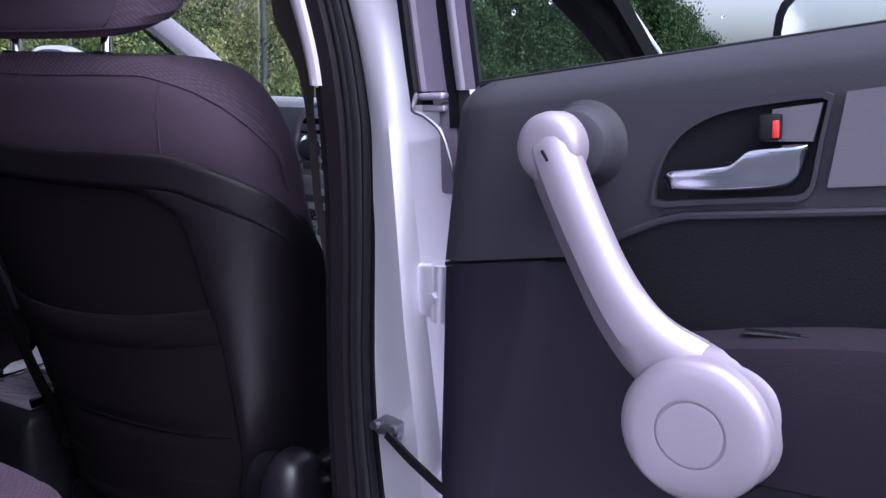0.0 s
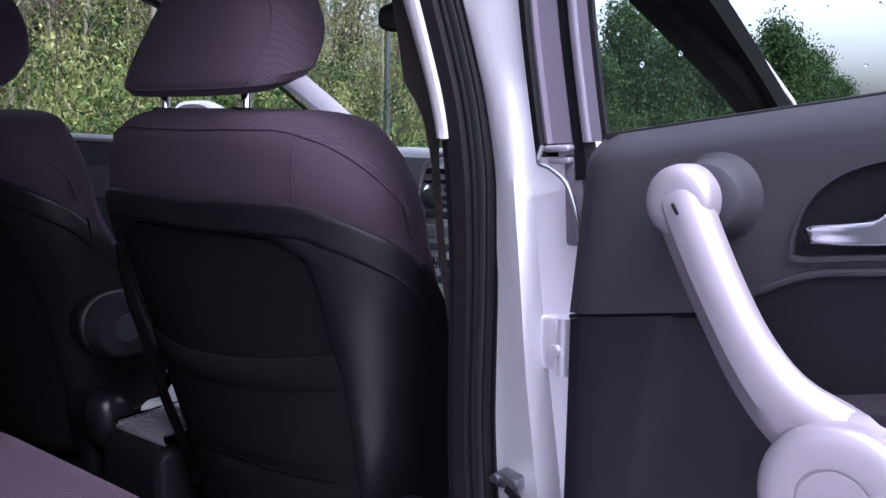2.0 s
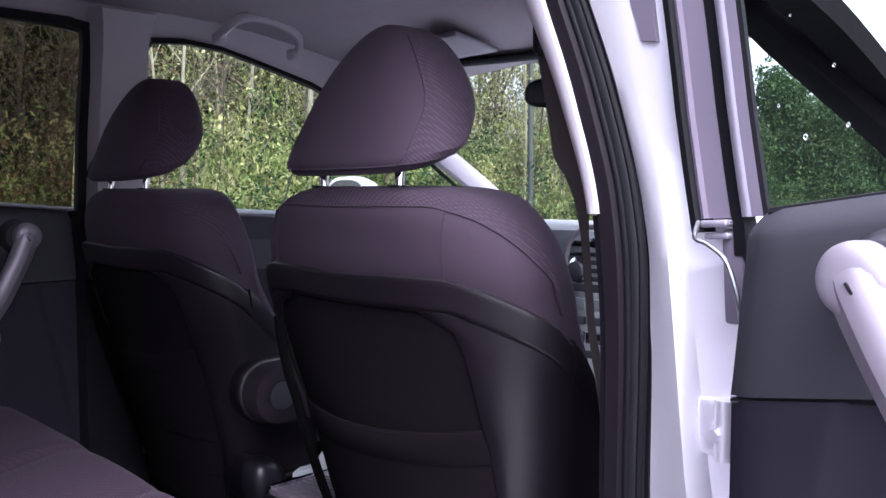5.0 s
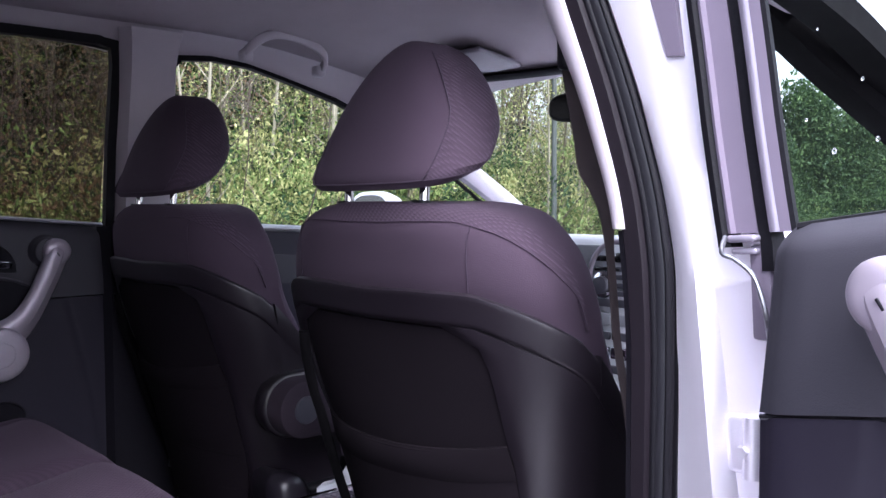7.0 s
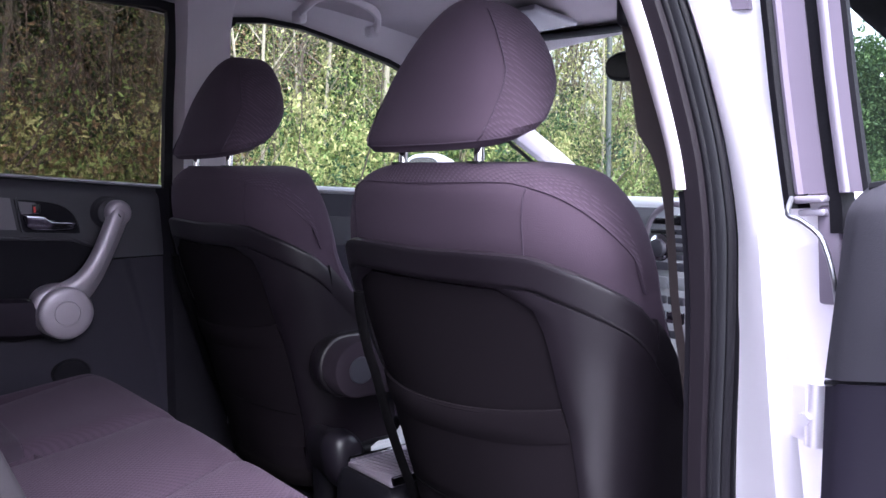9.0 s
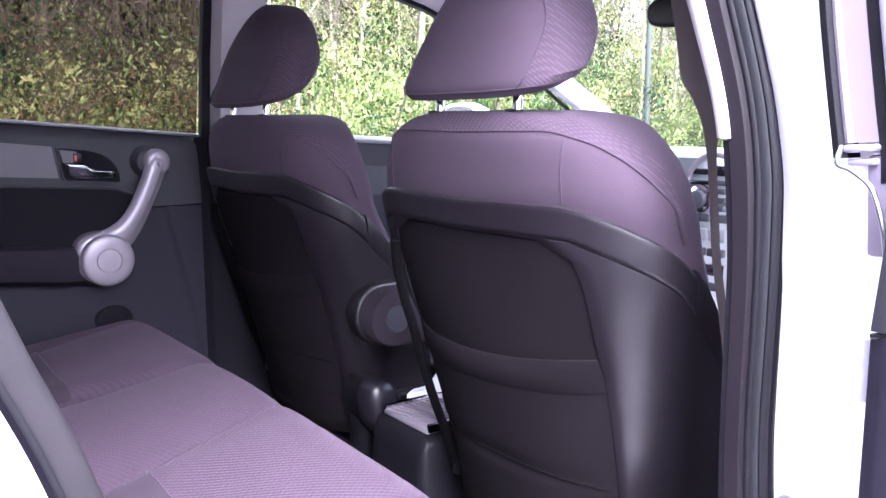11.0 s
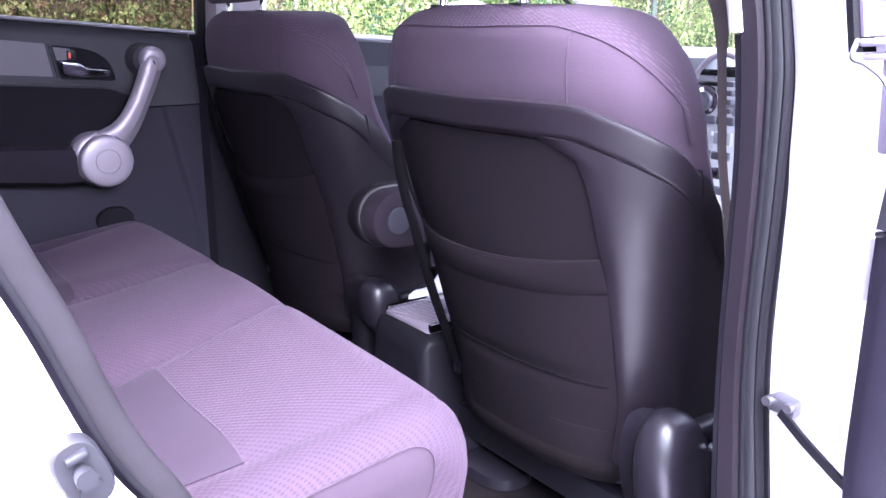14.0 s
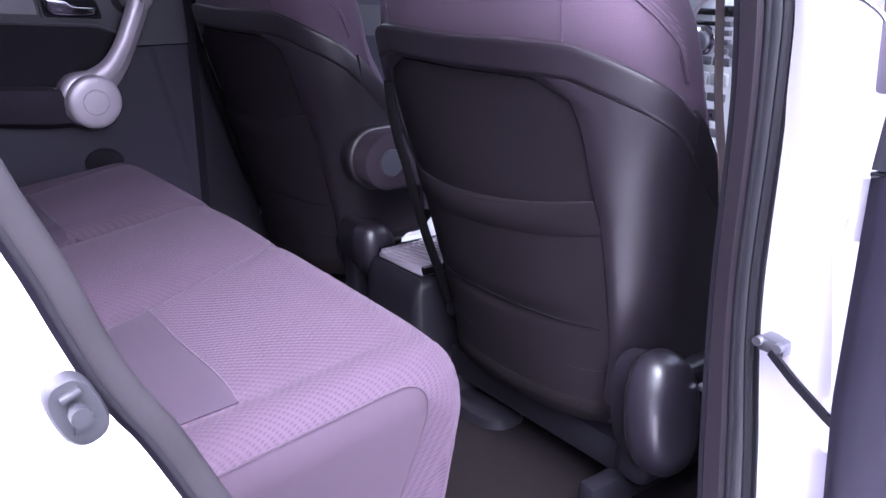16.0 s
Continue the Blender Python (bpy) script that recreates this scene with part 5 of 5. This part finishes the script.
anchor = thing("seat_rail_foot", (0.20, 0.17, 0.514), "black round seat rail foot cover on the carpet", "rail cover")
part("cover", loft([[(u, v, d) for u, v in oval(a, b, 30, 2.6)] for d, a, b in ((-0.012, 0.075, 0.05), (0.006, 0.072, 0.047), (0.012, 0.06, 0.037), (0.013, 0.03, 0.02))]), black_plastic, anchor)
part("wire", tube(spline([(0.035, 0.03, 0.0), (0.04, 0.035, 0.04), (0.045, 0.04, 0.075)], 4), 0.003, 8), steel, anchor)

# near door mirror, seen through the glass of the open door
wing2 = thing("door_mirror", (1.155, 1.02, 1.355), "silver door mirror reflecting the pale sky", "door mirror")
part("shell", loft([[(u, d, v) for u, v in oval(a, b, 28, 2.8)] for d, a, b in ((-0.03, 0.128, 0.090), (-0.028, 0.132, 0.094), (0.0, 0.132, 0.094), (0.04, 0.11, 0.080), (0.065, 0.08, 0.05))]), black_plastic, wing2)
part("mirror_glass", loft([[(u, d, v) for u, v in oval(a, b, 28, 2.8)] for d, a, b in ((-0.026, 0.118, 0.081), (-0.0315, 0.117, 0.080))]), chrome, wing2)
part("foot", rbox((-0.16, 0.01, -0.085), (0.14, 0.05, 0.03), 0.01), black_plastic, wing2)

# the rest of the cabin: quarter walls, upper rails, lower side walls
# walls out of view, added to close the cabin against sky light
part("quarter_wall_far", merge(rbox((-0.70, -1.33, 0.90), (0.05, 0.80, 0.70), 0.01), rbox((-0.69, -1.05, 1.47), (0.05, 0.16, 0.46), 0.01), rbox((-0.68, -1.62, 1.47), (0.05, 0.2, 0.46), 0.01)), pale_trim, car)
q = part("quarter_glass_far", rbox((-0.70, -1.33, 1.46), (0.006, 0.42, 0.42), 0.0), privacy, car)
q.visible_shadow = False
part("quarter_wall_near", merge(rbox((0.70, -1.22, 0.90), (0.05, 1.0, 0.72), 0.01), rbox((0.68, -0.86, 1.47), (0.05, 0.22, 0.46), 0.01), rbox((0.67, -1.62, 1.47), (0.05, 0.2, 0.46), 0.01)), pale_trim, car)
q = part("quarter_glass_near", rbox((0.69, -1.25, 1.46), (0.006, 0.58, 0.42), 0.0), privacy, car)
q.visible_shadow = False
part("side_rail_near", sweep([(0.635, -1.7, 1.66), (0.635, -0.9, 1.69), (0.63, -0.3, 1.70), (0.62, 0.2, 1.695), (0.60, 0.5, 1.66), (0.565, 0.78, 1.60)], oval(0.035, 0.04, 12, 3), (1, 0, 0)), pale_trim, car)
part("rear_header", rbox((0, -1.70, 1.72), (1.36, 0.10, 0.06), 0.02), headlining, car)
# block beside the front seat, coloured near-black for the shade there
part("door_trim_near_front", rbox((0.78, 0.74, 0.85), (0.08, 1.10, 0.70), 0.02), shade_dark, car)

# ---- outside: ground, hedge of young trees, lamp post ----
ground_mat = material("asphalt", (0.052, 0.052, 0.055), 0.9, vary=0.3, scale=0.6, grain=0.6, grain_scale=60)
bark = material("bark", (0.060, 0.053, 0.038), 0.9, vary=0.4, scale=8, grain=0.6, grain_scale=60)
post_grey = material("post_grey", (0.030, 0.036, 0.034), 0.7, vary=0.2, scale=4)
twig_mat = material("twig", (0.060, 0.045, 0.034), 0.9, vary=0.35, scale=5)


def leaf_material(name, a, b):
    m = bpy.data.materials.new(name)
    m.use_nodes = True
    n, l = m.node_tree.nodes, m.node_tree.links
    bs = n["Principled BSDF"]
    geo, ramp = n.new("ShaderNodeNewGeometry"), n.new("ShaderNodeValToRGB")
    ramp.color_ramp.elements[0].color, ramp.color_ramp.elements[1].color = (*a, 1), (*b, 1)
    l.new(geo.outputs["Random Per Island"], ramp.inputs[0])
    l.new(ramp.outputs[0], bs.inputs["Base Color"])
    bs.inputs["Roughness"].default_value = 0.6
    bs.inputs["Specular IOR Level"].default_value = 0.12
    tr = n.new("ShaderNodeBsdfTranslucent")
    l.new(ramp.outputs[0], tr.inputs[0])
    mix = n.new("ShaderNodeMixShader")
    mix.inputs[0].default_value = 0.35
    l.new(bs.outputs[0], mix.inputs[1])
    l.new(tr.outputs[0], mix.inputs[2])
    l.new(mix.outputs[0], n["Material Output"].inputs[0])
    return m


leaf_light = leaf_material("leaf_light", (0.20, 0.215, 0.085), (0.33, 0.33, 0.15))
leaf_fresh = leaf_material("leaf_fresh", (0.13, 0.20, 0.060), (0.24, 0.32, 0.115))
leaf_mid = leaf_material("leaf_mid", (0.085, 0.125, 0.040), (0.155, 0.195, 0.065))
leaf_dark = leaf_material("leaf_dark", (0.011, 0.027, 0.012), (0.036, 0.066, 0.028))
leaf_pine = leaf_material("leaf_pine", (0.025, 0.05, 0.018), (0.06, 0.10, 0.035))
leaf_brown = leaf_material("leaf_brown", (0.080, 0.056, 0.033), (0.135, 0.095, 0.050))
rng = np.random.default_rng(7)


def leaves_mesh(name, centres, size, mat, droop=0.3):
    """Small folded leaves about given centres, as one mesh."""
    n = len(centres)
    u = rng.normal(size=(n, 3))
    u /= np.linalg.norm(u, axis=1)[:, None]
    w = rng.normal(size=(n, 3))
    w -= u * (w * u).sum(1)[:, None]
    w /= np.linalg.norm(w, axis=1)[:, None]
    nn = np.cross(u, w)
    s = size * rng.uniform(0.5, 1.7, n)[:, None]
    a = centres - u * s
    b = centres + w * s * 0.45 + nn * s * 0.15
    c = centres + u * s
    d = centres - w * s * 0.45 + nn * s * 0.15
    vs = np.stack([a, b, c, d], 1).reshape(-1, 3)
    fs = [(4 * i, 4 * i + 1, 4 * i + 2, 4 * i + 3) for i in range(n)]
    me = bpy.data.meshes.new(name)
    me.from_pydata(vs.tolist(), [], fs)
    me.materials.append(mat)
    return me


def tree(name, at, height, spread, low, count, mats, size, label, trunk_r=0.05, limbs=14):
    """A slender tree: bent tapered trunk, limbs, and a crown of clumped leaves."""
    t = thing(name, at, label, "tree", "trees behind the car park")
    bend = rng.normal(size=2) * 0.05 * height
    axis = lambda k: Vector((bend[0] * k * k + 0.05 * math.sin(k * 9), bend[1] * k * k + 0.05 * math.cos(k * 7), height * k))
    bm = sweep([axis(k) for k in span(0, 1, 9)], lambda k: oval(trunk_r * (1 - 0.8 * k), trunk_r * (1 - 0.8 * k), 7), (1, 0, 0))
    tips = []
    for i in range(limbs):
        k = low + (0.97 - low) * (i + 0.5) / limbs
        az = i * 2.4 + rng.uniform(-0.4, 0.4)
        r = spread * (1.05 - 0.75 * k) * rng.uniform(0.6, 1.2)
        p = axis(k)
        end = p + Vector((math.cos(az) * r, math.sin(az) * r, r * rng.uniform(0.3, 0.9)))
        mid = (p + end) / 2 + Vector((0, 0, r * 0.12))
        bm = merge(bm, sweep([p, mid, end], lambda q, k=k: oval(trunk_r * 0.4 * (1 - 0.8 * q), trunk_r * 0.4 * (1 - 0.8 * q), 5), (0.1, 0.2, 1)))
        tips += [mid, end, (mid + end) / 2]
    for i in range(70):
        p = tips[int(rng.integers(0, len(tips)))]
        d = Vector(rng.normal(size=3).tolist()).normalized() * spread * rng.uniform(0.25, 0.6)
        d.z = abs(d.z) * 0.6
        bm = merge(bm, sweep([p, p + d * 0.5 + Vector((0, 0, -0.03)), p + d], lambda q: oval(0.007 * (1.2 - q), 0.007 * (1.2 - q), 3), (0.1, 0.2, 1)))
    part("trunk", bm, bark, t)
    tips = np.array([tuple(q) for q in tips])
    pick = tips[rng.integers(0, len(tips), count)]
    c = pick + rng.normal(size=(count, 3)) * spread * 0.22
    for j, mat in enumerate(mats):
        ob = new("crown", leaves_mesh("crown", c[j::len(mats)], size, mat))
        ob.parent = t
    return t


def bush(at, radius, height, count, mats, size, label):
    b = thing("bush", at, label, "bush", "bushes along the edge")
    stems = None
    for i in range(8):
        az = i * 2.4
        end = Vector((math.cos(az) * radius * 0.8, math.sin(az) * radius * 0.8, height * rng.uniform(0.6, 1.0)))
        s = sweep([(0, 0, 0), end * 0.5 + Vector((0, 0, 0.2)), end], lambda k: oval(0.018 * (1.1 - k), 0.018 * (1.1 - k), 5), (0.2, 0.1, 1))
        stems = merge(stems, s) if stems else s
    part("stems", stems, twig_mat, b)
    knots = count // 70
    q = rng.normal(size=(knots, 3))
    q /= np.linalg.norm(q, axis=1)[:, None]
    q *= (rng.uniform(0.25, 1.0, knots) ** 0.5)[:, None] * (1 + 0.35 * np.sin(q[:, :1] * 7 + q[:, 1:2] * 5))
    c = q * np.array([radius, radius, height * 0.55]) + np.array([0, 0, height * 0.52])
    pick = rng.integers(0, knots, count)
    c = c[pick] + rng.normal(size=(count, 3)) * np.array([0.16, 0.16, 0.11]) * rng.uniform(0.5, 1.6, knots)[pick][:, None]
    pick = pick[c[:, 2] > 0.05]
    c = c[c[:, 2] > 0.05]
    for j, mat in enumerate(mats):
        ob = new("foliage", leaves_mesh("foliage", c[pick % len(mats) == j], size, mat))
        ob.parent = b
    return b


GZ = 0.10
ground = finish("ground", patch(lambda u, v: Vector((math.copysign(abs(u) ** 3, u) * 400, math.copysign(abs(v) ** 3, v) * 400, GZ)), span(-1, 1, 24), span(-1, 1, 24), 0.2, (0, 0, -1)), ground_mat)
tagged(ground, "grey asphalt car park surface", "ground", kind="structure")

base_trees = [tree("tree", (-60, 60 + 3 * i, GZ), h, sp, low, n, mats, sz, lab, tr) for i, (h, sp, low, n, mats, sz, lab, tr) in enumerate([
    (7.5, 1.5, 0.18, 2800, (leaf_light, leaf_mid, leaf_brown), 0.027, "slender pale-barked tree with thin yellow-green leaves", 0.06),
    (8.5, 1.4, 0.25, 2200, (leaf_mid, leaf_light, leaf_brown), 0.025, "tall thin birch with sparse green leaves", 0.05),
    (6.5, 1.7, 0.12, 2600, (leaf_mid, leaf_brown), 0.025, "young tree with thinning green and brown leaves", 0.045),
    (7.0, 1.6, 0.12, 2200, (leaf_brown, leaf_brown, leaf_dark), 0.024, "half-bare tree with brown leaves and dark twigs", 0.05)])]
base_bushes = [bush((-60, 75 + 3 * i, GZ), r, h, n, mats, sz, lab) for i, (r, h, n, mats, sz, lab) in enumerate([
    (1.3, 1.6, 9000, (leaf_light, leaf_mid, leaf_mid, leaf_dark), 0.026, "dense bramble bush with yellow-green leaves"),
    (1.5, 1.8, 9000, (leaf_dark, leaf_pine, leaf_dark, leaf_mid), 0.026, "dense dark green bush"),
    (1.4, 1.5, 7000, (leaf_brown, leaf_light, leaf_mid, leaf_dark), 0.024, "brown and green autumn bush"),
    (1.2, 1.8, 1100, (leaf_fresh, leaf_mid, leaf_dark), 0.019, "loose bramble with fresh green leaves")])]
dark_tree = tree("tree", (-60, 90, GZ), 6.5, 2.2, 0.06, 26000, (leaf_dark, leaf_pine), 0.095, "dense dark green tree", 0.09, 22)
# the edge of the wood runs round the left and front of the car park
def on_edge(bearing, dist):
    a = radians(bearing)
    return 1.25 - math.sin(a) * dist, -0.68 + math.cos(a) * dist
for i in range(54):
    bearing = 35.5 + (i % 42) * 1.32 + rng.uniform(-1.3, 1.3)
    far_ = lerp([(24, 16), (45, 14.5), (60, 12.5), (75, 10), (92, 9)], bearing)
    x, y = on_edge(bearing, far_ + (rng.uniform(0.3, 5.5) if i < 42 else rng.uniform(5, 10)))
    kind = (3 if rng.uniform() < 0.8 else 2) if bearing > 66 else (int(rng.integers(0, 3)) if i < 42 else int(rng.integers(2, 4)))
    s = rng.uniform(0.8, 1.25) * (1 if i < 42 else 1.5)
    c = copy_thing(base_trees[kind], pose(x, y, GZ, rng.uniform(-5, 5), rng.uniform(-5, 5), rng.uniform(0, 360)))
    c.scale = (s, s, s)


def twigs_mesh(name, lines, mat):
    """Thin three-sided tapering stems along polylines of (points, radius), as one mesh."""
    vs, fs = [], []
    for pts, r in lines:
        first, n = len(vs), len(pts)
        for k, p in enumerate(pts):
            w = r * (1 - 0.75 * k / (n - 1))
            for q in range(3):
                t = 2.1 * q + first
                vs.append((p[0] + w * math.cos(t), p[1] + w * math.sin(t), p[2] + 0.3 * w * math.cos(t * 2)))
        for k in range(n - 1):
            for q in range(3):
                a, b = first + 3 * k + q, first + 3 * k + (q + 1) % 3
                fs.append((a, b, b + 3, a + 3))
    me = bpy.data.meshes.new(name)
    me.from_pydata(vs, [], fs)
    me.materials.append(mat)
    return me


def brushwood(at, height, spread, stems, leaves, mats, size, wood, label):
    """A thicket of bare leaning stems and side twigs with few small leaves."""
    b = thing("thicket", at, label, "thicket", "thickets along the edge")
    lines, tips = [], []
    for i in range(stems):
        az, lean = rng.uniform(0, 6.28), rng.uniform(0.05, 0.8)
        foot = np.array([rng.normal() * spread * 0.5, rng.normal() * spread * 0.5, 0.0])
        h = height * rng.uniform(0.55, 1.1)
        way = np.array([math.cos(az) * lean, math.sin(az) * lean, 1.0])
        bow = rng.normal(size=3) * 0.40
        pts = [foot + way * h * k + bow * math.sin(k * 3) * h * 0.25 for k in span(0, 1, 7)]
        lines.append((pts, rng.uniform(0.006, 0.016)))
        for _ in range(9):
            k = int(rng.integers(1, 6))
            p = pts[k] + (pts[k + 1] - pts[k]) * rng.uniform()
            d = rng.normal(size=3) * np.array([1, 1, 0.7]) + np.array([0, 0, 0.35])
            d *= rng.uniform(0.25, 0.8) * (1.2 - 0.12 * k) / np.linalg.norm(d)
            side = [p, p + d * 0.5 + rng.normal(size=3) * 0.05, p + d + rng.normal(size=3) * 0.06]
            lines.append((side, rng.uniform(0.004, 0.008)))
            for _ in range(3):
                q = side[1] + (side[2] - side[1]) * rng.uniform()
                e = rng.normal(size=3) * 0.16
                lines.append(([q, q + e * 0.6, q + e + np.array([0, 0, 0.04])], 0.003))
                tips.append(q + e)
            tips.append(side[2])
    wood_ob = new("wood", twigs_mesh("wood", lines, wood))
    wood_ob.parent = b
    tips = np.array(tips)
    held = rng.uniform(size=len(tips)) ** 3
    c = tips[rng.choice(len(tips), leaves, p=held / held.sum())] + rng.normal(size=(leaves, 3)) * 0.08
    for j, mat in enumerate(mats):
        ob = new("leaves", leaves_mesh("leaves", c[j::len(mats)], size, mat))
        ob.parent = b
    return b


pale_bark = material("pale_bark", (0.17, 0.155, 0.115), 0.9, vary=0.35, scale=4, grain=0.5, grain_scale=60)
pale_twig = material("pale_twig", (0.115, 0.100, 0.062), 0.9, vary=0.35, scale=3)
thickets = [brushwood((-64, 60 + 4 * i, GZ), h, sp, n, lv, mats, sz, wood, lab) for i, (h, sp, n, lv, mats, sz, wood, lab) in enumerate([
    (4.2, 1.0, 9, 3000, (leaf_light, leaf_mid, leaf_light), 0.020, pale_twig, "thicket of pale twigs with small yellow-green leaves"),
    (4.6, 1.1, 9, 2400, (leaf_mid, leaf_light), 0.019, twig_mat, "thicket of thin brown stems with few green leaves"),
    (3.9, 1.1, 11, 1300, (leaf_brown, leaf_mid), 0.018, twig_mat, "mostly bare brown thicket with dry leaves")])]
for i in range(58):
    bearing = 36 + (i % 40) * 1.48 + rng.uniform(-0.8, 0.8)
    far_ = lerp([(24, 15), (45, 13.8), (60, 11.8), (75, 9.2), (95, 8.2)], bearing)
    x, y = on_edge(bearing, far_ + (rng.uniform(-0.3, 1.2) if i < 40 else rng.uniform(1.5, 4.5)))
    kind = 2 if bearing > 66 else (0 if rng.uniform() < 0.62 else 1)
    s = rng.uniform(0.75, 1.2) * (1 if i < 40 else 1.3)
    c = copy_thing(thickets[kind], pose(x, y, GZ, 0, 0, rng.uniform(0, 360)))
    c.scale = (s, s, s * rng.uniform(0.85, 1.15))
sapling = thing("sapling", (-60, 96, GZ), "bare thin sapling trunk with few twigs", "sapling", "saplings behind the car park")
bm = sweep(spline([(0, 0, 0), (0.05, 0.03, 2.0), (-0.04, 0.06, 4.2), (0.08, 0.0, 7.0)], 4), lambda k: oval(0.045 * (1 - 0.75 * k), 0.045 * (1 - 0.75 * k), 7), (1, 0, 0))
for i in range(16):
    p = Vector((0.0, 0.03, 0.8 + i * 0.36))
    d = Vector((math.cos(i * 2.4), math.sin(i * 2.4), 0.9)) * rng.uniform(0.4, 1.0)
    bm = merge(bm, sweep([p, p + d * 0.5 + Vector((0, 0, -0.06)), p + d], lambda k: oval(0.012 * (1.1 - k), 0.012 * (1.1 - k), 5), (0.1, 0.3, 1)))
part("trunk", bm, pale_bark, sapling)
for i in range(20):
    bearing = 36 + i * 1.7 + rng.uniform(-0.7, 0.7)
    x, y = on_edge(bearing, lerp([(24, 15), (45, 13.6), (60, 11.6), (75, 9.2), (95, 8.4)], bearing) + rng.uniform(-1.2, 2.0))
    s = rng.uniform(0.35, 1.1)
    c = copy_thing(sapling, pose(x, y, GZ, rng.uniform(-4, 4), rng.uniform(-4, 4), rng.uniform(0, 360)))
    c.scale = (s, s, 1)
for i in range(46):
    bearing = 35 + i * 1.32 + rng.uniform(-0.7, 0.7)
    far_ = lerp([(24, 15), (45, 13.5), (60, 11.5), (75, 9), (95, 8)], bearing)
    x, y = on_edge(bearing, far_ + rng.uniform(-0.4, 1.6))
    kind = 2 if bearing > 66 else (0 if rng.uniform() < 0.6 else int(rng.integers(0, 3)))
    s = rng.uniform(0.75, 1.15)
    c = copy_thing(base_bushes[kind], pose(x, y, GZ, 0, 0, rng.uniform(0, 360)))
    c.scale = (s, s, s * rng.uniform(0.75, 1.35))
for i in range(15):
    bearing = 62 + i * 2.3 + rng.uniform(-0.8, 0.8)
    x, y = on_edge(bearing, lerp([(60, 10.2), (75, 8.0), (95, 7.2)], bearing) + rng.uniform(-0.3, 0.8))
    s = rng.uniform(0.7, 1.15)
    c = copy_thing(base_bushes[3], pose(x, y, GZ, 0, 0, rng.uniform(0, 360)))
    c.scale = (s, s, s * rng.uniform(0.6, 1.1))
# dense dark trees close the wood beside the car
for i in range(12):
    x, y = on_edge(62 + i * 3.4, 15 + 2.5 * (i % 2))
    c = copy_thing(dark_tree, pose(x, y, GZ, 0, 0, i * 77))
    c.scale = (0.95, 0.95, 0.58)
# darker, taller trees ahead on the near side
for bearing, dist, s in ((11.8, 26, 0.34), (13.2, 25, 0.44), (15.0, 24, 0.52), (17.5, 23, 0.42), (19.5, 24, 0.50), (21.5, 23, 0.50), (24.0, 23, 0.58), (26.5, 22, 0.40), (28.5, 22, 0.46), (30.5, 21, 0.58), (32.5, 21, 0.52), (34.5, 20, 0.66)):
    x, y = on_edge(bearing, dist)
    c = copy_thing(dark_tree, pose(x, y, GZ, 0, 0, bearing * 37))
    c.scale = (s * 0.8, s * 0.8, s)
    c = copy_thing(base_bushes[1], pose(x + 0.8, y - 0.5, GZ, 0, 0, bearing * 11))
    c.scale = (1.1, 1.1, 0.6)
post = thing("lamp_post", (-6.83, 8.82, GZ), "grey steel lamp post at the wood's edge", "lamp post")
part("pole", loft([[(u, v, z) for u, v in oval(r, r, 14)] for z, r in ((0, 0.062), (0.78, 0.062), (0.80, 0.042), (6.0, 0.032))]), post_grey, post)
part("lantern", rbox((0.25, 0, 6.0), (0.6, 0.2, 0.1), 0.03), grey_panel, post)
